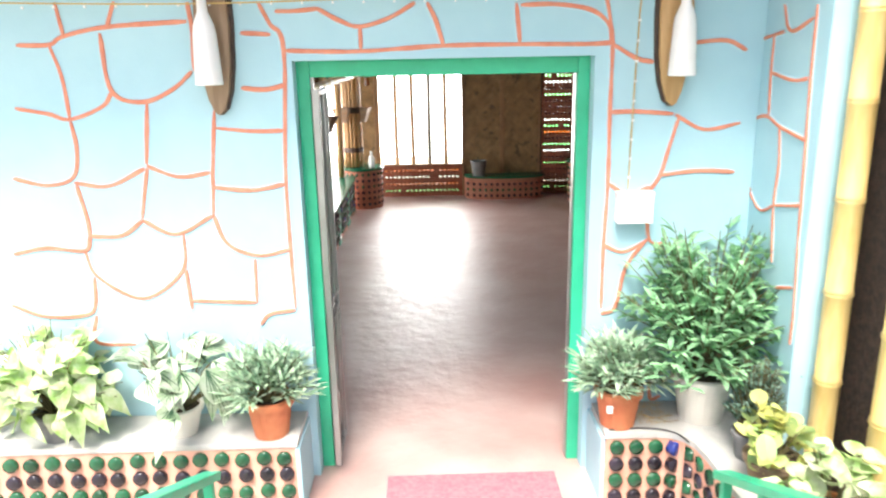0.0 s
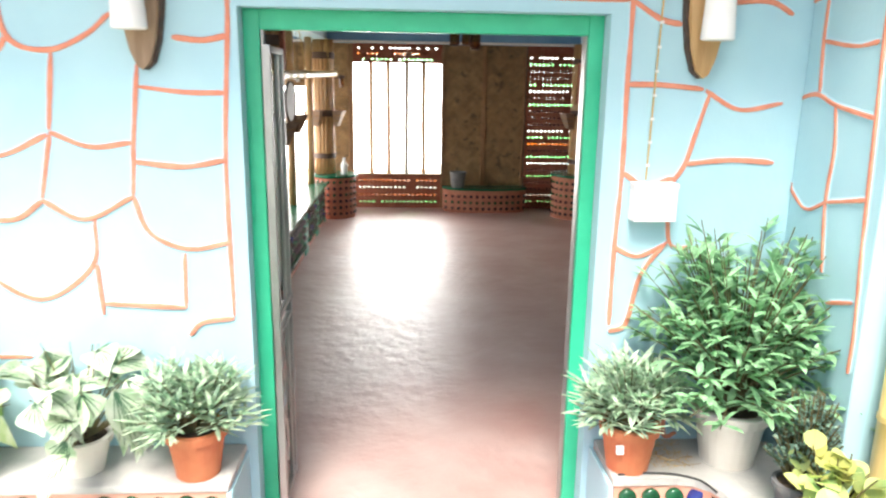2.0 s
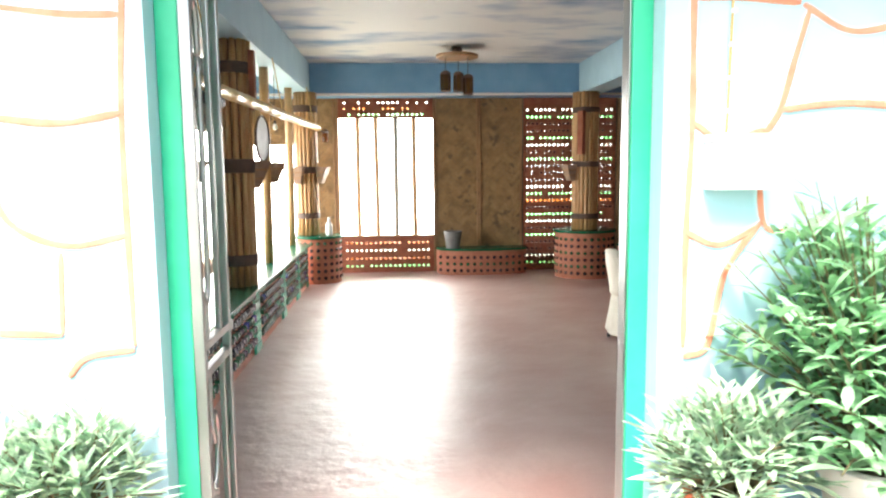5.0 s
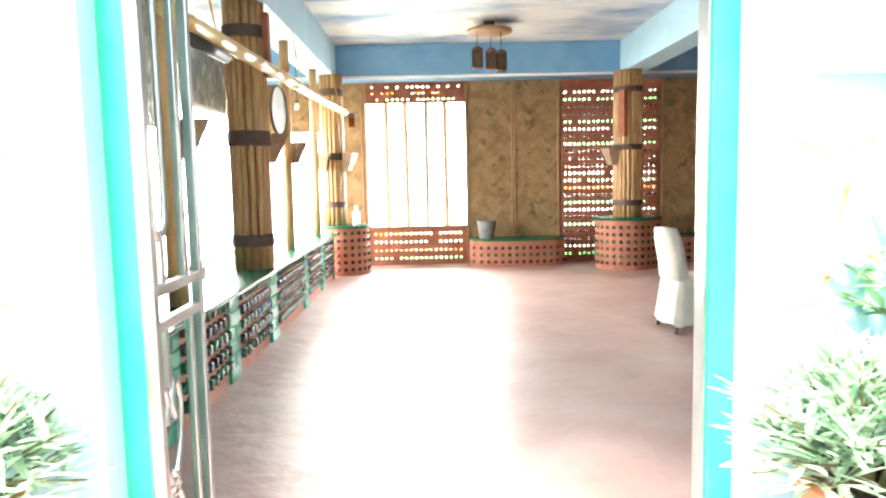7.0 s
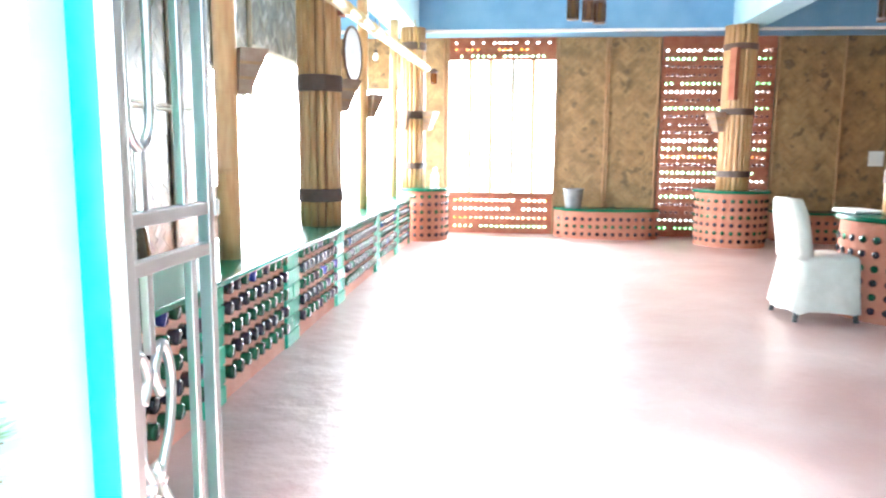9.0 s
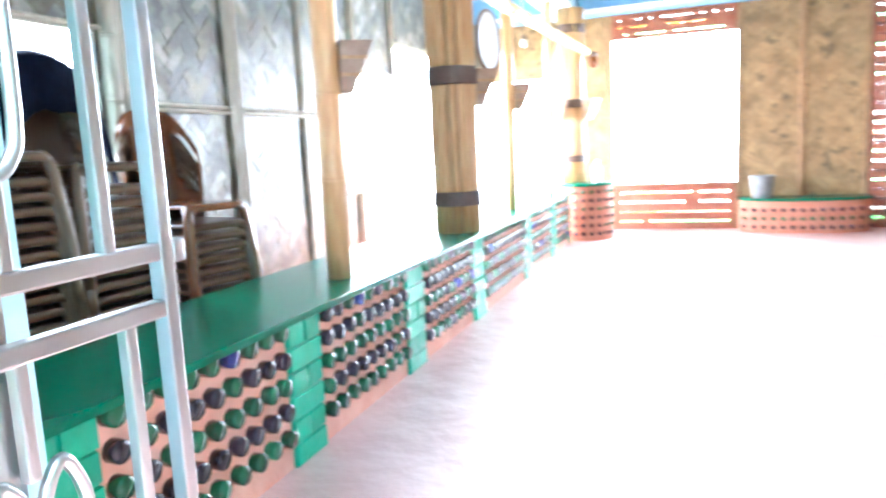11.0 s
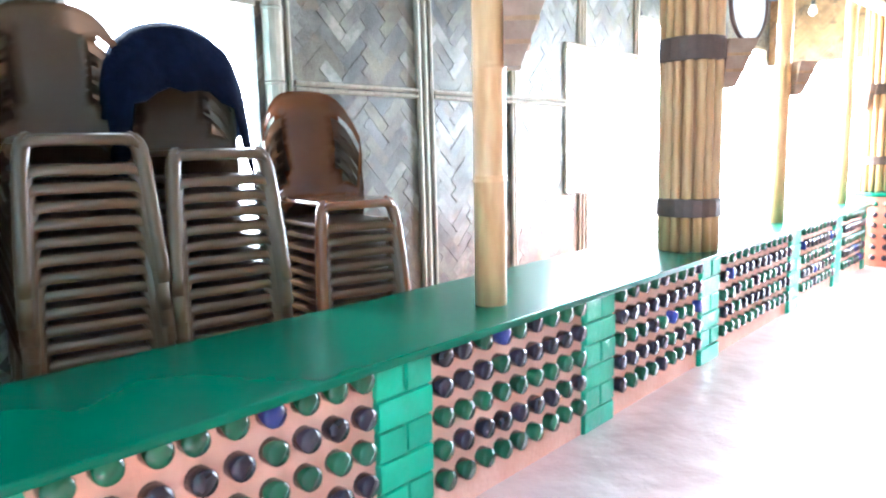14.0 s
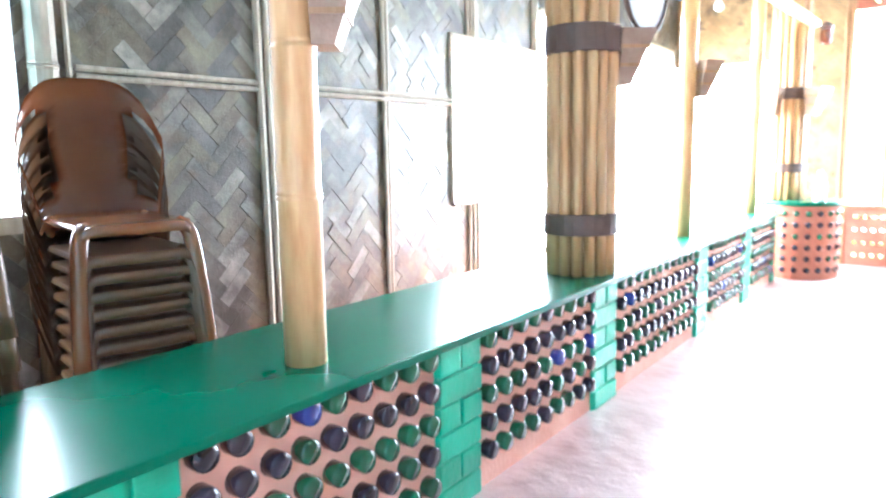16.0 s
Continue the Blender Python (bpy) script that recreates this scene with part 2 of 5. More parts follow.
TRAYGREY = material("pale_grey_tray", (0.42, 0.45, 0.47), (0.55, 0.57, 0.58), rough=0.5, scale=6)
POTG = material("grey_plastic_pot", (0.12, 0.125, 0.13), (0.18, 0.18, 0.18), rough=0.7, scale=10)
SOIL = material("potting_soil", (0.045, 0.03, 0.02), (0.10, 0.07, 0.045), rough=1.0, scale=40, bump=0.8)
STRAW = material("dry_straw", (0.45, 0.33, 0.17), (0.55, 0.42, 0.24), rough=0.9, island=0.3)
G_DARK = material("dark_green_bottle", (0.008, 0.058, 0.026), (0.015, 0.088, 0.040), rough=0.16, scale=15, objrand=0.4, spec=0.42, coat=0.12)
G_BROWN = material("smoky_brown_bottle", (0.014, 0.011, 0.017), (0.024, 0.018, 0.028), rough=0.16, scale=15, objrand=0.4, spec=0.42, coat=0.12)
G_BLUE = material("cobalt_bottle", (0.018, 0.028, 0.15), (0.025, 0.04, 0.20), rough=0.16, scale=15, objrand=0.3, spec=0.42, coat=0.12)
G_CLEAR = clear_glass("clear_bottle_glass", (0.75, 0.80, 0.78))
G_LIT = clear_glass("green_bottle_glass", (0.42, 0.78, 0.45))
G_AMBER = clear_glass("amber_bottle_glass", (0.55, 0.27, 0.07))
L_MID = leafy("mid_green_leaf", (0.19, 0.41, 0.20), (0.34, 0.58, 0.34))
L_GREY = leafy("grey_green_leaf", (0.26, 0.44, 0.29), (0.55, 0.66, 0.49))
L_LIME = leafy("lime_cream_leaf", (0.30, 0.50, 0.12), (0.76, 0.80, 0.58), scale=11.0)
L_VEIN = leafy("silver_veined_leaf", (0.66, 0.72, 0.60), (0.40, 0.56, 0.34), scale=14)
L_YEL = leafy("yellow_green_leaf", (0.74, 0.70, 0.22), (0.30, 0.50, 0.20), scale=7)
VEIN = material("dark_leaf_vein", (0.03, 0.09, 0.045), (0.06, 0.13, 0.07), rough=0.6)
L_BLUE = leafy("blue_green_fern", (0.10, 0.20, 0.15), (0.20, 0.32, 0.25))
STEM = material("brown_stem", (0.10, 0.09, 0.04), (0.16, 0.13, 0.06), rough=0.8, scale=20)
WIRE = material("brass_wire", (0.5, 0.33, 0.1), (0.55, 0.38, 0.14), rough=0.5)


# ---- mesh helpers ----
def part(name, bm, mat, parent=None, label="", smooth=False):
    me = bpy.data.meshes.new(name)
    bm.normal_update()
    bm.to_mesh(me)
    bm.free()
    me.materials.append(mat)
    if smooth:
        for f in me.polygons:
            f.use_smooth = True
    ob = new(name, me)
    if parent:
        ob.parent = parent
    if label:
        ob["label"] = label
    return ob


def thing(name, at, label, category, group="", rz=0.0):
    ob = new(name)
    ob.empty_display_size = 0.1
    ob.matrix_world = pose(*at, 0, 0, rz)
    return tagged(ob, label, category, group)


def structure(name, label, category):
    ob = new(name)
    return tagged(ob, label, category, kind="structure")


def box(bm, x0, x1, y0, y1, z0, z1, bevel=0.0):
    made = bmesh.ops.create_cube(bm, size=1.0, matrix=Matrix.Translation(((x0 + x1) / 2, (y0 + y1) / 2, (z0 + z1) / 2)) @ Matrix.Diagonal((x1 - x0, y1 - y0, z1 - z0, 1)))
    if bevel:
        es = list({e for v in made["verts"] for e in v.link_edges})
        bmesh.ops.bevel(bm, geom=es, offset=bevel, segments=2, affect='EDGES', profile=0.6)
    return bm


def boxes(*rows, bevel=0.0):
    bm = bmesh.new()
    for r in rows:
        box(bm, *r, bevel=bevel)
    return bm


def tube(bm, pts, radii, seg=8, closed=False, cap=True):
    pts = [Vector(p) for p in pts]
    if not hasattr(radii, "__len__"):
        radii = [radii] * len(pts)
    n = len(pts)
    rings, prev = [], None
    for i, p in enumerate(pts):
        a = pts[(i - 1) % n] if (closed or i > 0) else p
        b = pts[(i + 1) % n] if (closed or i < n - 1) else p
        d = (b - a).normalized()
        if prev is None:
            u = d.orthogonal().normalized()
        else:
            u = (prev - d * prev.dot(d)).normalized()
        prev = u
        w = d.cross(u)
        rings.append([bm.verts.new(p + (u * math.cos(2 * math.pi * k / seg) + w * math.sin(2 * math.pi * k / seg)) * radii[i]) for k in range(seg)])
    last = n if closed else n - 1
    for i in range(last):
        r0, r1 = rings[i], rings[(i + 1) % n]
        for k in range(seg):
            bm.faces.new((r0[k], r0[(k + 1) % seg], r1[(k + 1) % seg], r1[k]))
    if cap and not closed:
        bm.faces.new(rings[0][::-1])
        bm.faces.new(rings[-1])
    return bm


def lathe(bm, profile, seg=20, at=(0, 0, 0), cap=True):
    return tube(bm, [(at[0], at[1], at[2] + z) for r, z in profile], [max(r, 0.0005) for r, z in profile], seg=seg, cap=cap) if len({round(z, 6) for r, z in profile}) == len(profile) else lathe_any(bm, profile, seg, at)


def lathe_any(bm, profile, seg, at):
    rings = [[bm.verts.new((at[0] + r * math.cos(2 * math.pi * k / seg), at[1] + r * math.sin(2 * math.pi * k / seg), at[2] + z)) for k in range(seg)] for r, z in [(max(r, 0.0005), z) for r, z in profile]]
    for a, b in zip(rings, rings[1:]):
        for k in range(seg):
            bm.faces.new((a[k], a[(k + 1) % seg], b[(k + 1) % seg], b[k]))
    bm.faces.new(rings[0][::-1])
    bm.faces.new(rings[-1])
    return bm


def culm(bm, p0, p1, r, seg=10, node=0.32, wob=0.004, rnd=random, first=None):
    """A bamboo pole with swollen nodes from p0 to p1."""
    p0, p1 = Vector(p0), Vector(p1)
    length = (p1 - p0).length
    pts, rad, s = [p0], [r], first or rnd.uniform(0.3, 1.0) * node
    side = Vector((rnd.uniform(-wob, wob), rnd.uniform(-wob, wob), 0))
    while s < length - 0.03:
        for ds, k in ((-0.012, 1.0), (-0.003, 1.10), (0.002, 0.96), (0.007, 1.08), (0.018, 1.0)):
            if 0.001 < s + ds < length - 0.001:
                pts.append(p0 + (p1 - p0) * ((s + ds) / length) + side * math.sin(s * 2))
                rad.append(r * k)
        s += node * rnd.uniform(0.85, 1.15)
    pts.append(p1)
    rad.append(r)
    return tube(bm, pts, rad, seg)


def spline(pts, steps=8):
    pts = [Vector(p) for p in pts]
    ext = [pts[0] * 2 - pts[1]] + pts + [pts[-1] * 2 - pts[-2]]
    out = []
    for i in range(1, len(ext) - 2):
        a, b, c, d = ext[i - 1:i + 3]
        for k in range(steps):
            t = k / steps
            out.append(0.5 * ((2 * b) + (c - a) * t + (2 * a - 5 * b + 4 * c - d) * t * t + (3 * b - a - 3 * c + d) * t ** 3))
    out.append(pts[-1])
    return out


def bottle_mesh(name, mat, r=0.033, out=0.041):
    """The base of a bottle that sticks out of a wall along +x."""
    bm = bmesh.new()
    tube(bm, [(-0.02, 0, 0), (out - 0.009, 0, 0), (out - 0.003, 0, 0), (out, 0, 0), (out - 0.003, 0, 0), (out - 0.012, 0, 0), (out - 0.017, 0, 0)],
         [r, r, r * 0.95, r * 0.84, r * 0.74, r * 0.55, r * 0.20], seg=14)
    bm.normal_update()
    me = bpy.data.meshes.new(name)
    bm.to_mesh(me)
    bm.free()
    me.materials.append(mat)
    for f in me.polygons:
        f.use_smooth = True
    return me


BOTTLES = [bottle_mesh("bottle_base_green", G_DARK), bottle_mesh("bottle_base_brown", G_BROWN), bottle_mesh("bottle_base_blue", G_BLUE)]
SMALL = [bottle_mesh("small_bottle_green", G_DARK, 0.026, 0.018), bottle_mesh("small_bottle_brown", G_BROWN, 0.026, 0.018), bottle_mesh("small_bottle_blue", G_BLUE, 0.026, 0.018)]


def bottle(kind, parent, x, y, z, turn=0.0, small=False):
    ob = new("bottle", (SMALL if small else BOTTLES)[kind])
    ob.parent = parent
    ob.matrix_basis = pose(x, y, z, 0, 0, turn)
    return ob


def trim(poly, axis, at, sign):
    """The part of a flat outline on one side of a straight cut."""
    out = []
    for p, q in zip(poly, poly[1:] + poly[:1]):
        a, b = sign * (p[axis] - at), sign * (q[axis] - at)
        if a >= 0:
            out.append(p)
        if (a < 0 < b) or (b < 0 < a):
            f = a / (a - b)
            out.append((p[0] + (q[0] - p[0]) * f, p[1] + (q[1] - p[1]) * f))
    return out if len(out) > 2 else []


def weave(name, mat, parent, place, width, height, holes=(), w=0.035, n=4, seed=1, gap=0.06):
    """Herringbone of flat bamboo strips on a panel width x height; place(u, v, d) gives the point d in front of it."""
    rnd = random.Random(seed)
    verts, faces = [], []
    span = int((width + height) / w) + 2 * n
    c = math.sqrt(0.5)
    for i in range(-span, span):
        for k in range(-span // (2 * n) - 1, span // (2 * n) + 2):
            for upright in (0, 1):
                if upright:
                    x0, x1, y0, y1 = i, i + 1, i - 2 * n + 1 - 2 * n * k, i - n + 1 - 2 * n * k
                else:
                    x0, x1, y0, y1 = i + 2 * n * k, i + 2 * n * k + n, i, i + 1
                g = gap
                quad = [(x0 + g, y0 + g), (x1 - g, y0 + g), (x1 - g, y1 - g), (x0 + g, y1 - g)]
                uv = [((a - b) * c * w + width / 2, (a + b) * c * w + height / 2) for a, b in quad]
                if max(q[0] for q in uv) < 0 or min(q[0] for q in uv) > width or max(q[1] for q in uv) < 0 or min(q[1] for q in uv) > height:
                    continue
                pieces = [trim(trim(trim(trim(uv, 0, 0, 1), 0, width, -1), 1, 0, 1), 1, height, -1)]
                for h in holes:
                    cut = []
                    for q in pieces:
                        band = trim(trim(q, 0, h[0], 1), 0, h[1], -1)
                        cut += [trim(q, 0, h[0], -1), trim(q, 0, h[1], 1), trim(band, 1, h[2], -1), trim(band, 1, h[3], 1)]
                    pieces = [q for q in cut if len(q) > 2]
                lift = rnd.uniform(0.002, 0.005)
                tilt = rnd.uniform(-0.03, 0.03)
                mu = sum(q[0] for q in uv) / 4
                for q in pieces:
                    m = len(q)
                    if m < 3:
                        continue
                    base = len(verts)
                    verts += [place(u, v, lift + tilt * (u - mu)) for u, v in q]
                    verts += [place(u, v, -0.004) for u, v in q]
                    faces.append(tuple(range(base, base + m)))
                    for j in range(m):
                        faces.append((base + j, base + m + j, base + m + (j + 1) % m, base + (j + 1) % m))
    me = bpy.data.meshes.new(name)
    me.from_pydata([tuple(v) for v in verts], [], faces)
    me.materials.append(mat)
    ob = new(name, me)
    ob.parent = parent
    ob["kind"] = "stuff"
    return ob


# ---- the setting ----
LEFT, RIGHT, BACK, FRONT = -2.60, 5.2, 8.76, -0.145
SLAB, CEIL = 0.59, 3.15

gr = boxes((-400, 400, -400, 400, -0.30, -0.10))
tagged(part("ground", gr, GROUND), "pale dry earth ground around the hall", "ground", kind="structure")
tagged(part("floor", boxes((LEFT - 0.1, RIGHT, -0.62, BACK + 0.1, -0.10, 0.0)), FLOOR), "polished red cement floor, worn and glossy", "floor", kind="structure")

# stairs that lead down to the door, with the landing
stair = structure("stairs", "grey concrete stairs down to the doorway", "stairs")
part("landing", boxes((-1.05, 1.2, -1.6, -0.62, -0.10, 0.0), bevel=0.004), CONCRETE, stair)
for i in range(7):
    y1 = -1.6 - 0.3 * i
    part("step", boxes((-1.05, 1.15, y1 - (0.3 if i < 6 else 3.2), y1, -0.1, 0.17 * (i + 1)), bevel=0.008), CONCRETE, stair)
tagged(part("door_mat", boxes((-0.385, 0.60, -0.76, -0.19, 0.0, 0.012), bevel=0.005), DMAT), "faded pink woven door mat on the threshold", "mat")

# front wall with the doorway
wf = structure("wall_front", "pale blue plastered wall with painted stone joints", "wall")
bm = boxes((-4.2, -0.785, FRONT, 0.10, -0.1, 3.4), (0.768, RIGHT + 0.1, FRONT, 0.10, -0.1, 3.4), (-0.785, 0.768, FRONT, 0.10, 2.388, 3.4))
part("plaster", bm, BLUE, wf)


def strip(parent, pts, place, width, mat, lift):
    """A flat hand-painted stroke, slightly proud of the wall."""
    sp = spline([(a, 0, b) for a, b in pts], 7)
    bm = bmesh.new()
    rows = []
    for i, p in enumerate(sp):
        d = (sp[min(i + 1, len(sp) - 1)] - sp[max(i - 1, 0)]).normalized()
        nrm = Vector((-d.z, 0, d.x))
        k = width * (0.86 + 0.28 * noise.noise(Vector((p.x * 9, 3.7, p.z * 9)))) * (0.6 if i in (0, len(sp) - 1) else 1)
        rows.append([bm.verts.new(place(*(p + nrm * (k * s)).xz, lift * h)) for s, h in ((-1, 0.1), (-0.6, 1), (0.6, 1), (1, 0.1))])
    for a, b in zip(rows, rows[1:]):
        for j in range(3):
            bm.faces.new((a[j], a[j + 1], b[j + 1], b[j]))
    bmesh.ops.recalc_face_normals(bm, faces=bm.faces)
    return part("painted_joint", bm, mat, parent)


def on_front(u, v, d):
    return (u, FRONT - d, v)


def on_side(u, v, d):
    return (1.64 - d, min(FRONT - 0.01, 1.034 * u + 0.075), 2.37 + (v - 2.37) * 1.03)


def joint(*pts):
    strip(wf, pts, on_front, 0.021, HALO, 0.003)
    strip(wf, pts, on_front, 0.0145, JOINT, 0.006 + 0.004 * ((7.3 * abs(pts[0][0]) + 3.1 * abs(pts[-1][1])) % 1))


def joint_side(*pts):
    strip(ws, pts, on_side, 0.020, HALO, 0.003)
    strip(ws, pts, on_side, 0.012, JOINT, 0.006 + 0.004 * ((7.3 * abs(pts[0][0]) + 3.1 * abs(pts[-1][1])) % 1))


joint((-2.15, 2.49), (-1.99, 2.49), (-1.91, 2.53), (-1.69, 2.57), (-1.29, 2.59))
joint((-1.93, 2.69), (-1.91, 2.53))
joint((-1.64, 2.69), (-1.69, 2.57))
joint((-1.28, 2.68), (-1.27, 2.55), (-1.28, 2.35))
joint((-1.99, 2.49), (-1.95, 2.33), (-1.94, 2.12))
joint((-1.73, 2.54), (-1.71, 2.26), (-1.56, 2.20), (-1.40, 2.26), (-1.29, 2.35))
joint((-2.21, 2.18), (-2.05, 2.15), (-1.94, 2.12), (-1.77, 2.18), (-1.71, 2.25))
joint((-1.94, 2.11), (-1.93, 1.96), (-1.97, 1.82), (-2.11, 1.78), (-2.28, 1.82))
joint((-1.54, 2.19), (-1.58, 1.88))
joint((-1.97, 1.79), (-1.79, 1.77), (-1.59, 1.86))
joint((-1.58, 1.87), (-1.42, 1.81), (-1.25, 1.83))
joint((-1.20, 2.15), (-1.25, 1.75))
joint((-1.20, 2.06), (-1.01, 2.04), (-0.85, 2.04))
joint((-1.25, 1.75), (-1.04, 1.73), (-0.86, 1.76))
joint((-1.03, 2.53), (-0.88, 2.52))
joint((-1.05, 2.26), (-0.93, 2.25), (-0.83, 2.27))
joint((-0.93, 2.67), (-0.88, 2.57), (-0.82, 2.44), (-0.86, 1.77), (-0.86, 1.06))
joint((-1.96, 1.78), (-1.93, 1.59), (-1.93, 1.50))
joint((-2.35, 1.41), (-2.17, 1.44), (-1.97, 1.42), (-1.93, 1.50))
joint((-1.58, 1.86), (-1.64, 1.59))
joint((-1.93, 1.50), (-1.76, 1.50), (-1.64, 1.58))
joint((-1.64, 1.58), (-1.47, 1.50), (-1.26, 1.60))
joint((-1.24, 1.81), (-1.26, 1.60))
joint((-1.26, 1.60), (-1.20, 1.44), (-1.04, 1.37), (-0.86, 1.40))
joint((-1.97, 1.42), (-1.92, 1.27), (-1.69, 1.14), (-1.46, 1.29), (-1.43, 1.50))
joint((-2.41, 1.12), (-2.24, 1.05), (-2.03, 1.05), (-1.96, 1.10), (-1.94, 1.27))
joint((-1.44, 1.30), (-1.43, 1.07))
joint((-1.06, 1.35), (-1.07, 1.10))
joint((-1.43, 1.12), (-1.07, 1.10))
joint((-1.06, 0.97), (-1.00, 1.03), (-0.86, 1.05))
joint((-1.96, 1.05), (-1.98, 0.89), (-1.76, 0.87))
joint((-0.82, 2.44), (-0.45, 2.43), (-0.01, 2.45), (0.39, 2.45), (0.72, 2.445), (0.85, 2.45))
joint((-0.64, 2.64), (-0.53, 2.58), (-0.43, 2.55), (-0.28, 2.59), (-0.15, 2.66))
joint((-0.43, 2.55), (-0.43, 2.44))
joint((-0.09, 2.66), (-0.05, 2.58), (-0.01, 2.45))
joint((0.36, 2.65), (0.38, 2.45))
joint((0.38, 2.64), (0.57, 2.64), (0.74, 2.61), (0.83, 2.54), (0.85, 2.45))
joint((-0.85, 2.63), (-0.75, 2.63), (-0.63, 2.64))
joint((0.81, 2.69), (0.84, 2.55), (0.855, 2.43), (0.855, 2.10), (0.86, 1.71), (0.85, 1.39), (0.85, 1.01))
joint((0.86, 2.44), (0.98, 2.37), (1.07, 2.35))
joint((1.25, 2.44), (1.44, 2.45), (1.55, 2.40))
joint((0.86, 2.10), (1.00, 2.10), (1.19, 2.085))
joint((1.20, 2.08), (1.36, 2.00), (1.55, 2.03))
joint((1.22, 2.06), (1.18, 1.91), (1.14, 1.76), (1.09, 1.68))
joint((1.14, 1.76), (1.34, 1.78), (1.54, 1.77))
joint((0.865, 1.72), (0.97, 1.66), (1.09, 1.70))
joint((1.08, 1.68), (1.10, 1.41), (1.20, 1.38))
joint((0.85, 1.38), (0.96, 1.34), (1.09, 1.40))
joint((1.15, 0.66), (1.16, 0.45), (1.22, 0.46))
joint((1.09, 1.41), (0.98, 1.25), (0.93, 1.02), (0.85, 0.98))

ws = structure("wall_side", "short pale blue wall with painted stone joints", "wall")
part("plaster", boxes((1.64, 1.82, -0.755, FRONT, -0.1, 3.4), bevel=0.006), BLUE, ws)
joint_side((-0.39, 2.60), (-0.47, 2.48), (-0.67, 2.53))
joint_side((-0.17, 2.45), (-0.42, 2.48))
joint_side((-0.32, 2.46), (-0.32, 2.29), (-0.34, 2.09))
joint_side((-0.32, 2.29), (-0.53, 2.26), (-0.67, 2.27))
joint_side((-0.19, 2.06), (-0.32, 2.08), (-0.46, 2.04), (-0.71, 2.00))
joint_side((-0.68, 2.58), (-0.69, 2.27), (-0.71, 2.00), (-0.74, 1.55))
joint_side((-0.46, 2.04), (-0.49, 1.87), (-0.48, 1.66), (-0.52, 1.38))
joint_side((-0.48, 1.66), (-0.73, 1.71))
joint_side((-0.18, 1.70), (-0.34, 1.61), (-0.48, 1.66))
joint_side((-0.58, 1.27), (-0.74, 1.32))
joint_side((-0.74, 1.55), (-0.77, 1.22), (-0.77, 1.05))


# door frame
df = structure("door_frame", "jade green painted timber door frame", "door frame")
part("jamb", boxes((-0.785, -0.7145, -0.05, 0.005, 0.0, 2.388), bevel=0.006), JADE, df)
part("jamb", boxes((0.7005, 0.768, -0.05, 0.005, 0.0, 2.388), bevel=0.006), JADE, df)
part("head", boxes((-0.7145, 0.7005, -0.05, 0.005, 2.303, 2.388), bevel=0.006), JADE, df)

part("steel_strip", boxes((0.694, 0.700, -0.035, 0.035, 0.0, 2.303), bevel=0.003), STEEL, df, "bright steel strip")
part("steel_strip", boxes((-0.714, -0.701, -0.040, 0.002, 0.0, 2.303), bevel=0.003), STEEL, df, "bright steel strip")

# porch roof above the entrance
pr = structure("porch_roof", "timber porch roof over the entrance", "roof")
part("roof_board", boxes((-4.2, 3.2, -1.05, FRONT, 3.22, 3.30)), WOOD, pr)

# room shell
tagged(part("wall_right", boxes((RIGHT, RIGHT + 0.1, 0.1, BACK, 0, CEIL)), MAT_W), "brown woven bamboo wall in shade", "wall", kind="structure")
ceiling = boxes((LEFT - 0.5, RIGHT + 0.1, 0.10, BACK + 0.6, CEIL, CEIL + 0.15))
tagged(part("ceiling", ceiling, SKYPAINT), "ceiling painted as blue sky with white clouds", "ceiling", kind="structure")
for nm, row, m, lab in (("beam_back", (-2.6, RIGHT, 8.2, BACK + 0.1, 2.70, CEIL), BEAM, "blue painted beam along the back wall"),
                        ("beam_left", (-1.66, -1.285, 0.1, 8.2, 2.703, CEIL), BEAM_L, "light blue painted beam above the bench"),
                        ("beam_right", (2.68, 3.02, 0.1, 8.2, 2.703, CEIL), BEAM_L, "light blue painted beam above the columns")):
    tagged(part(nm, boxes(row, bevel=0.008), m), lab, "beam", kind="structure")
tagged(part("trim", boxes((-2.5, RIGHT, 8.17, 8.2, 2.68, 2.715)), WHITE), "thin white moulding under the beam", "trim", kind="structure")

# back wall: mat panels, barred window between bottle courses, bottle screen
wb = structure("wall_back", "woven bamboo back wall with bottle masonry", "wall")
part("backing", boxes((LEFT - 0.1, -0.97, BACK + 0.01, BACK + 0.08, 0, 0.40), (LEFT - 0.1, -0.97, BACK + 0.01, BACK + 0.08, 2.0, 2.72), (-1.62, -0.97, BACK + 0.01, BACK + 0.08, 0.40, 2.0), (0.545, 1.955, BACK + 0.01, BACK + 0.08, 0, 2.72), (3.415, RIGHT, BACK + 0.01, BACK + 0.08, 0, 2.72)), MATBACK, wb)
for x0, x1, sd in ((LEFT, -0.97, 5), (0.545, 1.93, 6), (3.44, RIGHT, 7)):
    weave("woven_mat", MAT_W, wb, lambda u, v, d, x0=x0: (x0 + u, BACK - d, v), x1 - x0, 2.70, w=0.05, seed=sd, gap=0.025, holes=((0.0, 0.98, 0.40, 2.0),) if sd == 5 else ())
for x in (-1.0, -1.60, 0.565, 1.22, 1.26, 1.91, 3.46, 4.3):
    bm = bmesh.new()
    culm(bm, (x, BACK - 0.012, 0), (x, BACK - 0.012, 2.7), 0.013, seg=6)
    part("batten", bm, WOOD, wb)


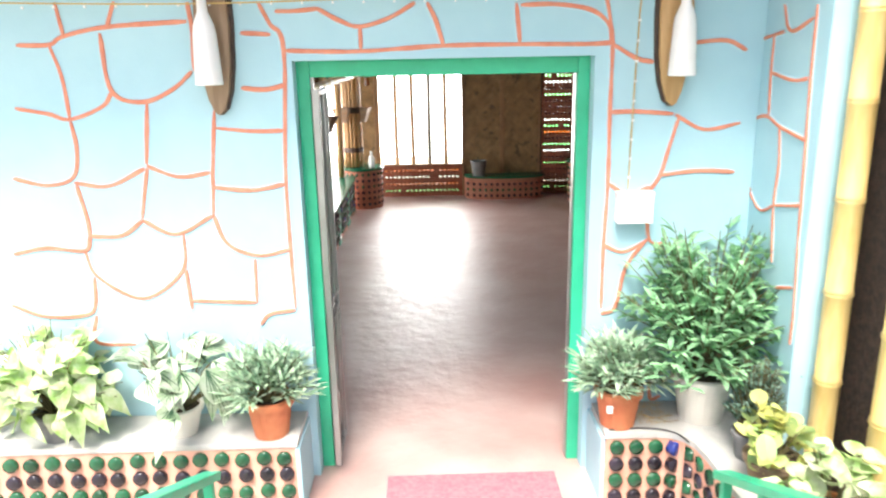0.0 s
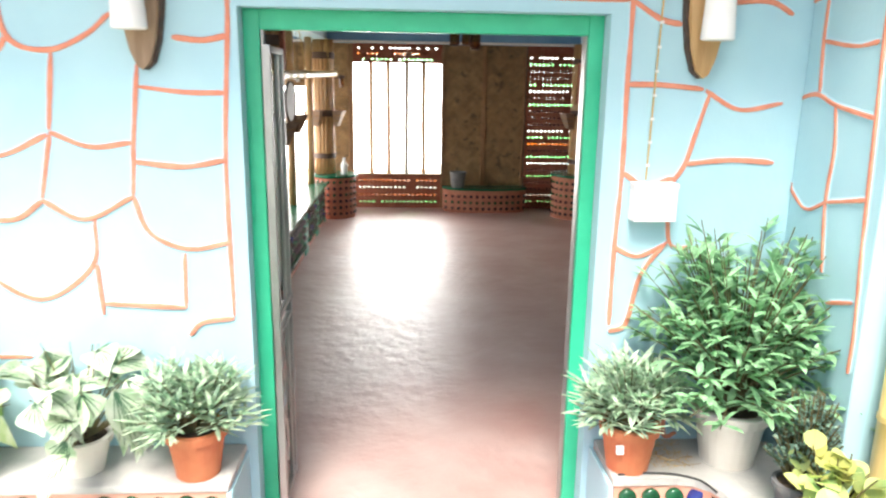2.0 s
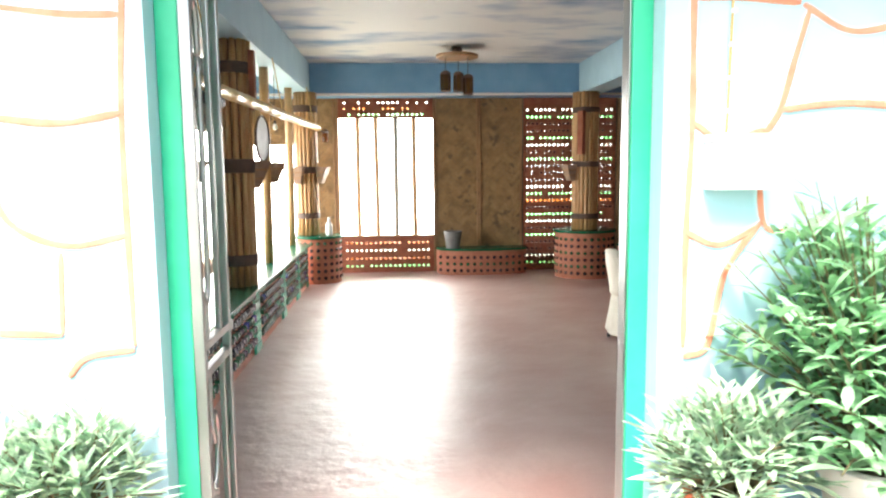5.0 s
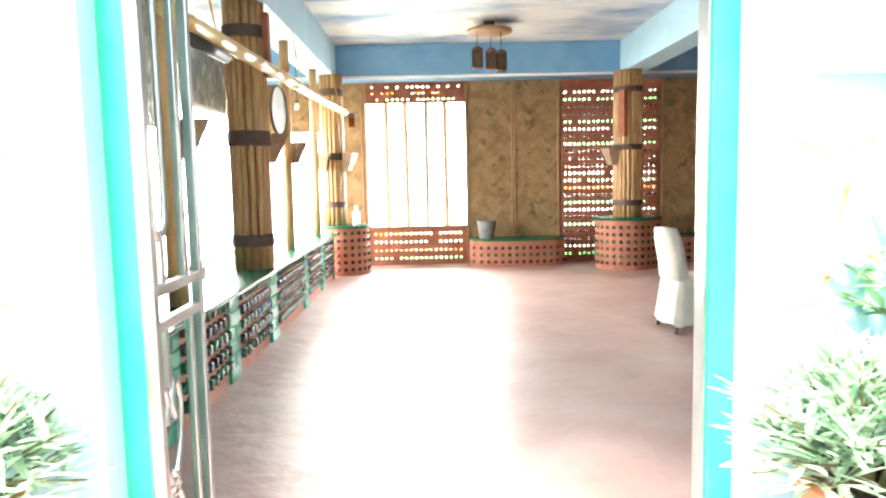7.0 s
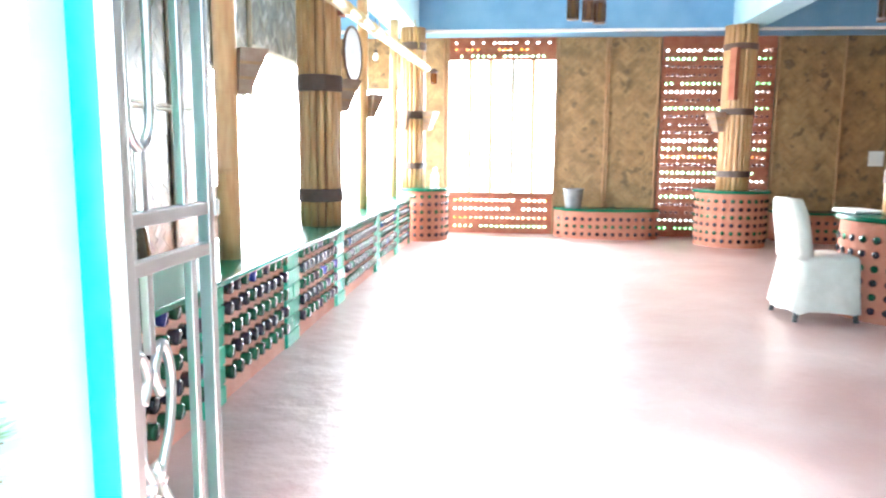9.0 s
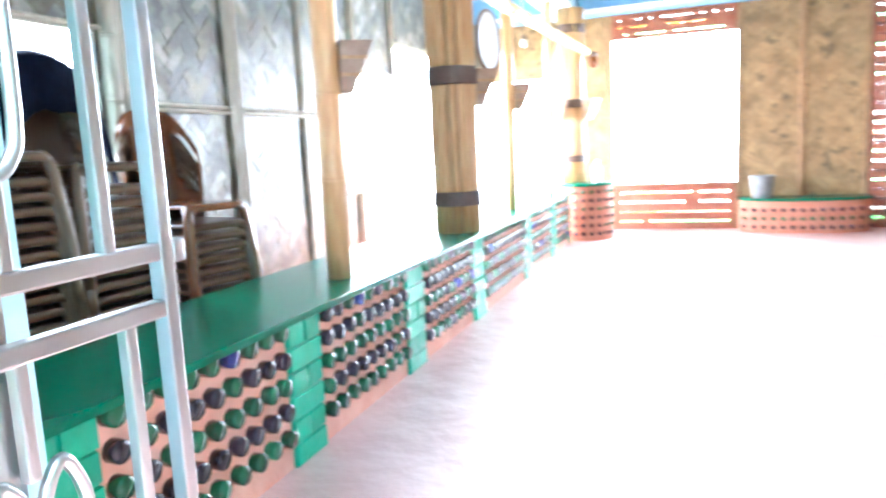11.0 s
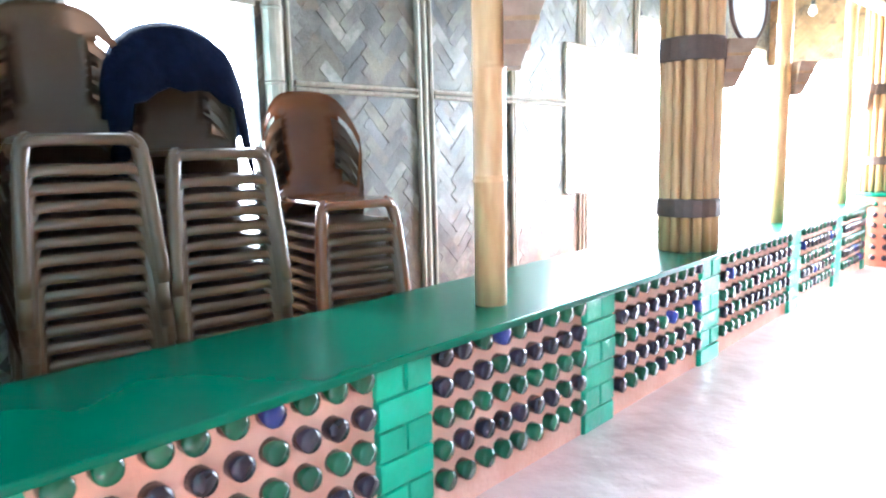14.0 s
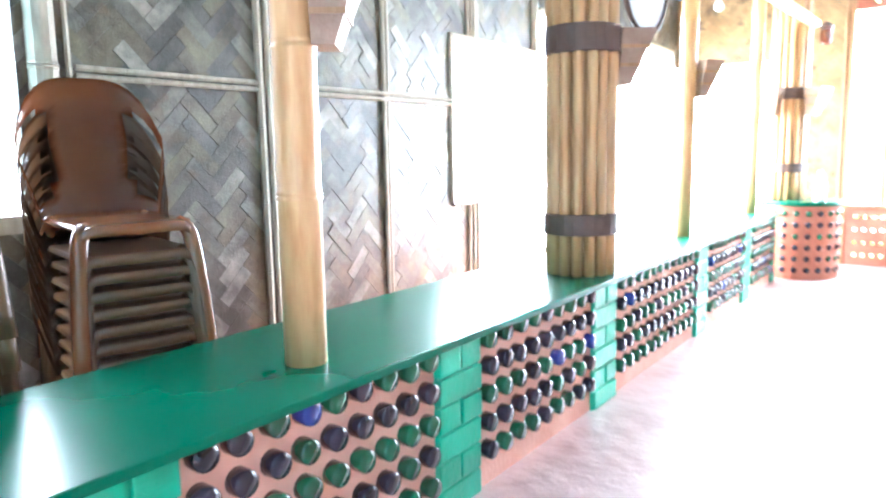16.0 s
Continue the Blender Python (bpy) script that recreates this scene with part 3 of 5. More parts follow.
def bottle_course(parent, x0, x1, z0, z1, rows, pitch, r, tints, skip=lambda i, j: False):
    """Masonry band from z0 to z1 with rows of see-through bottle ends."""
    y0, y1 = BACK - 0.02, BACK + 0.09
    levels = sorted(rows)
    z = z0
    band, ends = bmesh.new(), {}
    for j, c in enumerate(levels):
        box(band, x0, x1, y0, y1, z, c - r)
        n = int((x1 - x0 - 0.04) / pitch)
        off = (x1 - x0 - n * pitch) / 2
        box(band, x0, x0 + off + pitch / 2 - r, y0 + 0.004, y1 - 0.004, c - r, c + r)
        box(band, x1 - off - pitch / 2 + r, x1, y0 + 0.004, y1 - 0.004, c - r, c + r)
        for i in range(n):
            x = x0 + off + pitch * (i + 0.5)
            if i < n - 1:
                box(band, x + r, x + pitch - r, y0 + 0.004, y1 - 0.004, c - r, c + r)
            if skip(i, j):
                box(band, x - r, x + r, y0 + 0.006, y1 - 0.006, c - r, c + r)
                continue
            tint = tints(i, j)
            bm = ends.setdefault(tint, bmesh.new())
            tube(bm, [(x, y0 - 0.012, c), (x, y0 + 0.03, c)], [r * 0.8, r], seg=8, cap=True)
        z = c + r
    box(band, x0, x1, y0, y1, z, z1)
    part("masonry", band, REDWALL, parent)
    for tint, bm in ends.items():
        ob = part("bottle_end", bm, (G_CLEAR, G_LIT, G_AMBER, G_BROWN)[tint], parent)
        ob["kind"] = "stuff"


rb = random.Random(4)
bottle_course(wb, -0.93, 0.525, 0.0, 0.56, (0.10, 0.22, 0.345, 0.465), 0.075, 0.018, lambda i, j: (1, 2, 0, 2)[j], lambda i, j: rb.random() < 0.08)
bottle_course(wb, -0.93, 0.525, 2.40, 2.70, (2.455, 2.545, 2.635), 0.075, 0.014, lambda i, j: (1, 2, 0)[j], lambda i, j: rb.random() < 0.25)
# courses from the floor up: green 1, clear 0, amber 2, dark 3
COURSES = (1, 0, 3, 3, 1, 3, 0, 1, 3, 2, 1, 0, 3, 3, 3, 1, 3, 0, 1, 3, 3, 1, 0)
bottle_course(wb, 1.95, 3.42, 0.0, 2.70, tuple(0.12 + 0.109 * j for j in range(23)), 0.070, 0.018,
              lambda i, j: COURSES[j], lambda i, j: rb.random() < 0.08)
for x in (1.975, 3.395):
    for k in range(22):
        if k % 5 != 3:
            bm = bmesh.new()
            tube(bm, [(x, BACK - 0.028, 0.32 + k * 0.105), (x, BACK + 0.0, 0.32 + k * 0.105)], 0.022, seg=8)
            part("bottle_end", bm, G_CLEAR, wb)

win = structure("window_1", "open window with upright bamboo bars", "window")
part("window_frame", boxes((-0.97, -0.93, BACK - 0.03, BACK + 0.08, 0, 2.72), (0.525, 0.545, BACK - 0.03, BACK + 0.08, 0, 2.72), bevel=0.004), WOOD, win)
part("window_sill", boxes((-0.93, 0.525, BACK - 0.05, BACK + 0.10, 0.56, 0.585), bevel=0.004), WOOD, win)
rb = random.Random(9)
for k in range(4):
    x = -0.64 + 0.293 * k
    bm = bmesh.new()
    culm(bm, (x, BACK + 0.03, 0.58), (x + rb.uniform(-0.015, 0.015), BACK + 0.03, 2.41), 0.040, seg=10, rnd=rb)
    part("bar", bm, BAMBOO if k != 2 else SPLIT, win)

# left wall: woven panels behind the bench, openings to the daylight
wl = structure("wall_left", "grey woven bamboo wall with open windows", "wall")
def slab_left(*rows):
    return boxes(*[(LEFT - 0.05, LEFT - 0.01) + r for r in rows])


part("backing", slab_left((2.07, 4.545, 0, 3.1), (4.545, 4.87, 0, 0.83), (4.87, 5.60, 0, 0.40), (4.545, 5.60, 1.85, 3.1), (0.1, 2.07, 0, 0.95), (0.1, 2.07, 1.81, 3.1), (0.1, 1.3, 0.95, 1.81),
                          (5.60, BACK, 2.15, 3.1), (5.60, BACK, 0, 0.40), (8.6, BACK, 0.40, 2.15)), MATBACK, wl)
on_left = lambda u, v, d: (LEFT + d, 0.1 + u, v)
weave("woven_mat", MAT, wl, on_left, BACK - 0.1, 3.1, w=0.062, n=3, seed=3, gap=0.005,
      holes=((4.77, 5.5, 0.40, 0.83), (1.20, 1.97, 0.95, 1.81), (4.445, 5.50, 0.83, 1.85), (5.50, 8.5, 0.40, 2.15)))
for y, z0, z1, r in ((3.075, 0, 3.1, 0.017), (3.125, 0, 3.1, 0.015), (3.175, 0, 3.1, 0.013), (3.915, 0, 3.1, 0.012), (3.945, 0, 3.1, 0.012), (4.545, 0.83, 1.87, 0.013), (4.73, 0, 0.83, 0.011), (4.78, 0, 0.83, 0.011), (4.83, 0, 0.83, 0.011),
                     (4.72, 1.86, 3.1, 0.012), (4.76, 1.86, 3.1, 0.012), (4.80, 1.86, 3.1, 0.010), (5.60, 0, 3.1, 0.016), (5.55, 0, 3.1, 0.012), (2.24, 0.0, 3.1, 0.010)):
    bm = bmesh.new()
    culm(bm, (LEFT + 0.014, y, z0), (LEFT + 0.014, y, z1), r, seg=6)
    part("batten", bm, SPLIT, wl)
for y0, y1, z in ((2.26, 3.06, 1.445), (2.26, 3.06, 1.475), (3.19, 4.54, 1.445), (3.19, 4.54, 1.475), (4.545, 4.85, 0.83), (4.545, 5.60, 1.86), (5.60, 8.6, 2.15), (0.8, 2.10, 1.82)):
    bm = bmesh.new()
    culm(bm, (LEFT + 0.018, y0, z), (LEFT + 0.018, y1, z), 0.012, seg=6)
    part("batten", bm, SPLIT, wl)
part("opening_frame", boxes((LEFT - 0.02, LEFT + 0.02, 4.53, 4.56, 0.83, 1.87), (LEFT - 0.02, LEFT + 0.02, 5.58, 5.62, 0.40, 2.19), (LEFT - 0.02, LEFT + 0.02, 4.57, 5.58, 1.83, 1.87), (LEFT - 0.02, LEFT + 0.02, 5.67, 8.60, 2.13, 2.18), (LEFT - 0.02, LEFT + 0.02, 5.67, 8.60, 0.36, 0.42), (LEFT - 0.02, LEFT + 0.02, 8.58, 8.63, 0.42, 2.13), (LEFT - 0.02, LEFT + 0.02, 1.28, 2.07, 1.79, 1.83), (LEFT - 0.02, LEFT + 0.02, 1.28, 2.07, 0.91, 0.97), (LEFT - 0.02, LEFT + 0.02, 1.27, 1.30, 0.97, 1.79)), SPLIT, wl)
part("shutter_board", boxes((LEFT - 0.015, LEFT + 0.012, 5.37, 5.47, 0.86, 1.83), bevel=0.004), BAMBOO_Y, wl, "yellow board beside the opening")
bm = bmesh.new()
culm(bm, (LEFT + 0.004, 2.155, 0), (LEFT + 0.004, 2.155, 3.1), 0.050, seg=12)
part("corner_post", bm, SPLIT, wl)

# ---- bottle bench along the left side ----
bench = structure("bench", "long low bench wall of salmon mortar set with bottle bases, green brick piers", "bench")
BX = -1.31
SY0, SY1 = 0.14, 7.52
part("core", boxes((-1.86, BX - 0.006, SY0, SY1 - 0.02, 0.0, 0.564)), CLAY, bench)
part("benchtop", boxes((-1.90, BX + 0.06, SY0 - 0.02, SY1, 0.564, SLAB), bevel=0.008), GREEN, bench, "glossy dark green painted top")
PIERS = [(0.42, 0.655), (1.53, 1.755), (2.64, 2.88), (3.785, 4.03), (5.27, 5.50), (6.40, 6.63)]
PIERS.append((SY1 - 0.12, SY1 - 0.02))
rb = random.Random(12)
ends = []
prev = SY0
for y0, y1 in PIERS:
    if y0 - prev > 0.2:
        ends.append((prev, y0))
    prev = y1
for a, b in ends:
    n = max(2, round((b - a) / 0.102))
    for j, z in enumerate((0.535, 0.435, 0.335, 0.235, 0.135)):
        for i in range(n):
            y = a + (b - a) * (i + 0.5) / n + rb.uniform(-0.006, 0.006)
            kind = (0, 1, 0, 1, 0)[j]
            if rb.random() < 0.035:
                kind = 2
            elif rb.random() < 0.14:
                kind = 1 - kind
            bottle(kind, bench, BX - 0.004, y, z + rb.uniform(-0.004, 0.004), rb.uniform(-3, 3))
for y0, y1 in PIERS:
    z = 0.0
    for c in range(6):
        h = 0.0925
        cut = [(y0, y1)] if c % 2 == 0 else [(y0, (y0 + y1) / 2 - 0.004), ((y0 + y1) / 2 + 0.004, y1)]
        for a, b in cut:
            part("brick", boxes((BX - 0.05, BX + 0.018 + rb.uniform(-0.004, 0.004), a + 0.003, b - 0.003, z + 0.004, z + h - 0.004), bevel=0.006), GBRICK, bench)
        z += h
    part("pier_core", boxes((BX - 0.06, BX + 0.006, y0 + 0.006, y1 - 0.006, 0, 0.553)), GBRICK, bench)


def bundle_column(at, z0, z1, r, straps, group, label):
    """A round pillar of upright bamboo culms tied with dark straps."""
    col = thing("bamboo_column", (at[0], at[1], z0), label, "column", group)
    rnd = random.Random(int(at[1] * 100))
    n = max(10, int(2 * math.pi * r / 0.056))
    bm = bmesh.new()
    lathe(bm, [(r - 0.02, 0.002), (r - 0.02, z1 - z0 - 0.002)], 20)
    part("core", bm, WOOD, col)
    for k in range(n):
        a = 2 * math.pi * k / n
        bm = bmesh.new()
        p = (r * math.cos(a), r * math.sin(a))
        culm(bm, (p[0], p[1], 0), (p[0] + rnd.uniform(-0.006, 0.006), p[1] + rnd.uniform(-0.006, 0.006), z1 - z0), 0.0275 * rnd.uniform(0.85, 1.05), seg=8, node=0.4, rnd=rnd)
        part("culm", bm, BAMBOO, col, smooth=True)
    for a, b in straps:
        bm = bmesh.new()
        lathe_any(bm, [(r + 0.02, a - z0), (r + 0.034, a - z0 + 0.004), (r + 0.034, b - z0 - 0.004), (r + 0.02, b - z0)], 24, (0, 0, 0))
        part("strap", bm, BAND, col)
    return col


def basket(at, turn, k=1.0):
    """A tapered wall box of weathered wood."""
    b = thing("wooden_planter_box", at, "tapered weathered wooden box fixed to a bamboo post", "planter box", "boxes on the posts", turn)
    bm = bmesh.new()
    w0, w1, d0, d1, h = 0.085 * k, 0.15 * k, 0.07 * k, 0.13 * k, 0.26 * k
    lo = [bm.verts.new((x * w0, y, 0)) for x, y in ((-1, 0), (1, 0), (1, d0), (-1, d0))]
    hi = [bm.verts.new((x * w1, y, h)) for x, y in ((-1, 0), (1, 0), (1, d1 * 1.3), (-1, d1 * 1.3))]
    li = [bm.verts.new((x * (w1 - 0.012), y, h)) for x, y in ((-1, 0.012), (1, 0.012), (1, d1 * 1.3 - 0.012), (-1, d1 * 1.3 - 0.012))]
    bi = [bm.verts.new((x * (w0 - 0.008), y, 0.03)) for x, y in ((-1, 0.012), (1, 0.012), (1, d0 - 0.01), (-1, d0 - 0.01))]
    bm.faces.new(lo[::-1])
    bm.faces.new(bi)
    for p, q in ((lo, hi), (hi, li), (li, bi)):
        for i in range(4):
            bm.faces.new((p[i], p[(i + 1) % 4], q[(i + 1) % 4], q[i]))
    part("box", bm, BASKET, b)
    for s in (0.35, 0.68):
        bm = bmesh.new()
        ww, dd = w0 + (w1 - w0) * s + 0.003, d0 + (d1 * 1.3 - d0) * s + 0.003
        box(bm, -ww, ww, 0.0, dd, h * s - 0.008, h * s + 0.008)
        part("slat", bm, WOOD, b)
    return b


bundle_column((-1.459, 3.984), SLAB, 2.703, 0.137, ((0.772, 0.870), (1.578, 1.700), (2.42, 2.52)), "bamboo columns", "column of honey-coloured bamboo culms tied with dark straps, on the green bench")
basket((-1.37, 4.12, 1.445), -50, 0.92)


tray = thing("round_tray", (-1.262, 4.21, 1.672), "large round grey tray with a dark rolled rim", "tray", rz=84)
bm = bmesh.new()
lathe_any(bm, [(0.02, 0.0), (0.19, 0.003), (0.197, 0.006), (0.197, 0.010), (0.185, 0.012), (0.02, 0.010)], 32, (0, 0, 0))
bmesh.ops.transform(bm, matrix=Matrix.Translation((0, 0, 0.21)) @ Matrix.Rotation(radians(90), 4, 'X'), verts=bm.verts)
part("dish", bm, TRAYGREY, tray)
bm = bmesh.new()
tube(bm, [(0.203 * math.cos(2 * math.pi * k / 36), -0.008, 0.21 + 0.203 * math.sin(2 * math.pi * k / 36)) for k in range(36)], 0.0115, seg=8, closed=True)
part("rim", bm, BAND, tray, "dark rolled rim", smooth=True)
brd = thing("red_board", (-1.287, 3.96, 2.12), "dark red wooden board fixed on the bamboo column", "board")
part("plank", boxes((-0.012, 0.035, -0.045, 0.045, 0.0, 0.50), bevel=0.004), REDWALL, brd)
blb = thing("light_bulb", (-1.45, 6.1, 2.07), "small white bulb hanging above the bench", "bulb")
bm = bmesh.new()
lathe(bm, [(0.008, 0.0), (0.026, 0.015), (0.030, 0.035), (0.022, 0.06), (0.014, 0.075)], 14)
part("globe", bm, WHITE, blb, smooth=True)
bm = bmesh.new()
lathe(bm, [(0.016, 0.0755), (0.016, 0.11)], 10)
tube(bm, [(0, 0, 0.11), (0, 0, 0.635)], 0.004, seg=5)
part("holder", bm, BLACK, blb)


def post(at, r, mat, label):
    p = thing("bamboo_post", at, label, "post", "posts on the bench")
    bm = bmesh.new()
    culm(bm, (0, 0, 0), (0.01, 0, 2.703 - at[2]), r, seg=14, node=0.457, wob=0.002, first=0.457, rnd=random.Random(int(at[1] * 10)))
    part("culm", bm, mat, p, smooth=True)
    return p


post((-1.468, 2.265, SLAB), 0.058, BAMBOO, "single thick bamboo post on the green bench")
basket((-1.44, 2.32, 1.435), -52, 0.86)
post((-1.47, 5.53, SLAB), 0.05, BAMBOO, "single bamboo post on the green bench")
basket((-1.45, 5.57, 1.47), -35, 0.85)
post((-1.49, 7.40, SLAB), 0.05, BAMBOO, "slim bamboo post on the green bench")

bm = bmesh.new()
culm(bm, (-1.225, 1.62, 2.115), (-1.15, 7.95, 2.20), 0.043, seg=12, node=0.42)
pole = thing("hanging_bamboo_pole", (0, 0, 0), "horizontal bamboo pole hung along the bench", "pole")
part("culm", bm, BAMBOO_Y, pole, smooth=True)
for y in (2.4, 5.0, 7.5):
    bm = bmesh.new()
    x = -1.225 + 0.075 * (y - 1.62) / 6.33
    tube(bm, [(x, y, 2.17), (x - 0.09, y, 2.72)], 0.006, seg=5)
    part("hanger", bm, WIRE, pole)
pipe = thing("black_pipe", (-1.235, 2.0, 2.045), "short dark pipe tied under the bamboo pole", "pipe")
bm = bmesh.new()
tube(bm, [(0, 0, 0), (0.006, 0.62, 0.008)], 0.036, seg=12)
part("tube", bm, BLACK, pipe, smooth=True)
lamp = thing("wall_lamp", (-1.05, 7.86, 2.0), "small dark lantern hanging at the end of the bamboo pole", "lamp")
bm = bmesh.new()
lathe(bm, [(0.01, 0.19), (0.055, 0.16), (0.06, 0.15), (0.04, 0.13)][::-1], 12)
part("cap", bm, BAND, lamp)
bm = bmesh.new()
lathe(bm, [(0.035, 0.0), (0.042, 0.02), (0.042, 0.125)], 12)
part("glass", bm, G_AMBER, lamp)


def bottle_drum(at, r, h, label, bundle=None, arc=(0, 360), name="bottle_planter", small=True):
    d = thing(name, (at[0], at[1], 0), label, "planter", "round bottle planters")
    bm = bmesh.new()
    lathe_any(bm, [(r, 0), (r + 0.004, h * 0.5), (r, h - 0.035)], 40, (0, 0, 0))
    part("drum", bm, REDCLAY, d)
    bm = bmesh.new()
    lathe_any(bm, [(r - 0.02, h - 0.036), (r + 0.035, h - 0.034), (r + 0.04, h - 0.02), (r + 0.035, h), (0.05, h + 0.001)], 40, (0, 0, 0))
    part("top", bm, GREEN, d, "green painted round top")
    n = int(2 * math.pi * r / 0.094)
    rows = int((h - 0.10) / 0.094)
    rnd = random.Random(int(at[0] * 100))
    for j in range(rows):
        for i in range(n):
            a = 360 * i / n
            kind = (1, 0)[j % 2] if rnd.random() > 0.25 else 1
            ob = bottle(kind, d, (r - 0.002) * math.cos(radians(a)), (r - 0.002) * math.sin(radians(a)), 0.085 + 0.098 * j, a, small)
    return d


bottle_drum((-1.19, 7.95), 0.32, 0.675, "round planter of salmon mortar with bottle bases and a green top")
bundle_column((-1.33, 7.98), 0.677, 2.703, 0.135, ((0.92, 1.0), (1.56, 1.66), (2.42, 2.52)), "bamboo columns", "column of honey-coloured bamboo culms on a bottle planter")
basket((-1.168, 7.95, 1.42), -100, 0.9)
basket((-1.46, 7.80, 1.42), 170, 0.9)
jug = thing("white_jug", (-1.03, 7.86, 0.677), "white plastic bottle on the green planter top", "bottle")
bm = bmesh.new()
lathe(bm, [(0.045, 0.0), (0.05, 0.01), (0.05, 0.16), (0.02, 0.20), (0.018, 0.235)], 14)
part("body", bm, WHITE, jug, smooth=True)
bm = bmesh.new()
lathe(bm, [(0.021, 0.236), (0.021, 0.26)], 12)
part("cap", bm, WHITE, jug)

bottle_drum((2.735, 8.02), 0.43, 0.70, "round planter of salmon mortar with bottle bases around a bamboo column")
bundle_column((2.73, 7.98), 0.702, 2.70, 0.165, ((0.86, 0.94), (1.62, 1.70), (2.40, 2.48)), "bamboo columns", "column of honey-coloured bamboo culms on a bottle planter")
basket((2.54, 7.95, 1.42), 100, 0.9)
bottle_drum((2.80, 4.05), 0.43, 0.73, "round bottle planter with green top used as a table")
bundle_column((2.82, 4.05), 0.732, 2.703, 0.165, ((0.95, 1.05), (1.60, 1.68), (2.40, 2.48)), "bamboo columns", "column of honey-coloured bamboo culms on a bottle planter")
tray = thing("folded_cloth", (2.52, 4.22, 0.733), "white folded cloth lying on the green planter top", "cloth", rz=12)
part("cloth", boxes((-0.10, 0.12, -0.12, 0.14, 0.0, 0.025), bevel=0.01), CARD, tray)
col_lamp = thing("column_lamp", (2.42, 3.84, 2.03), "small dark jar lamp fixed on the bamboo column", "lamp")
bm = bmesh.new()
lathe(bm, [(0.036, 0.02), (0.05, 0.035), (0.05, 0.16), (0.03, 0.18)], 12)
part("jar", bm, G_AMBER, col_lamp)
bm = bmesh.new()
lathe(bm, [(0.058, 0.0), (0.060, 0.02), (0.030, 0.024)], 12)
part("base", bm, BAND, col_lamp)
bm = bmesh.new()
lathe(bm, [(0.060, 0.165), (0.058, 0.19), (0.02, 0.215)], 12)
part("cap", bm, BAND, col_lamp)
for at in ((2.645, 3.98, 1.86), (2.64, 7.83, 1.80)):
    brd = thing("red_board", at, "dark red wooden board fixed on a bamboo column", "board", "boards on the columns", rz=-60)
    part("plank", boxes((-0.05, 0.05, -0.05, 0.012, 0.0, 0.62), bevel=0.004), REDWALL, brd)
for k in range(4):
    a = math.pi / 4 + math.pi / 2 * k
    bm = bmesh.new()
    tube(bm, [(0.056 * math.cos(a), 0.056 * math.sin(a), 0.01), (0.056 * math.cos(a), 0.056 * math.sin(a), 0.175)], 0.006, seg=5)
    part("cage_bar", bm, BAND, col_lamp)
bm = bmesh.new()
tube(bm, [(0.05, 0.02, 0.10), (0.16, 0.10, 0.10), (0.27, 0.16, 0.10)], 0.009, seg=6)
part("bracket", bm, BAND, col_lamp)


def low_planter(x0, x1, y0, h, label):
    p = thing("low_bottle_planter", ((x0 + x1) / 2, y0, 0), label, "planter", "low planters at the back wall")
    half, n = (x1 - x0) / 2, 18
    depth = BACK - 0.045 - y0
    curve = [(half * math.cos(math.pi * (1 - i / n)), depth - depth * math.sin(math.pi * i / n) ** 0.45) for i in range(n + 1)]
    bm = bmesh.new()
    for lo, hi, grow in ((0, h - 0.03, 1.0),):
        a = [bm.verts.new((x, y, lo)) for x, y in curve]
        b = [bm.verts.new((x, y, hi)) for x, y in curve]
        for i in range(n):
            bm.faces.new((a[i], a[i + 1], b[i + 1], b[i]))
        bm.faces.new(b)
        bm.faces.new(a[::-1])
    part("wall", bm, REDCLAY, p)
    bm = bmesh.new()
    a = [bm.verts.new((x * 1.02, y - 0.02, h - 0.028)) for x, y in curve]
    b = [bm.verts.new((x * 1.02, y - 0.02, h)) for x, y in curve]
    for i in range(n):
        bm.faces.new((a[i], a[i + 1], b[i + 1], b[i]))
    bm.faces.new(b)
    bm.faces.new(a[::-1])
    part("top", bm, GREEN, p)
    m = int((x1 - x0) / 0.095)
    for j in range(3):
        for i in range(m):
            x = -half + (x1 - x0) * (i + 0.5) / m
            c = max(-1, min(1, -x / half))
            s = math.sqrt(1 - c * c)
            y = depth - depth * s ** 0.45
            bottle((1, 0, 1)[j], p, x, y + 0.004, 0.07 + 0.10 * j, -90 + 35 * (x / half) ** 5, True)
    return p


low_planter(0.56, 1.96, 8.22, 0.40, "low curved planter of bottle masonry against the woven wall")
low_planter(3.46, 4.86, 8.22, 0.40, "low curved planter of bottle masonry beside the column")
bucket = thing("bucket", (0.80, 8.42, 0.402), "dark grey bucket standing on the low planter", "bucket")
bm = bmesh.new()
lathe_any(bm, [(0.10, 0.0), (0.135, 0.24), (0.142, 0.245), (0.142, 0.262), (0.125, 0.262), (0.10, 0.03), (0.01, 0.028)], 18, (0, 0, 0))
part("pail", bm, POTG, bucket)

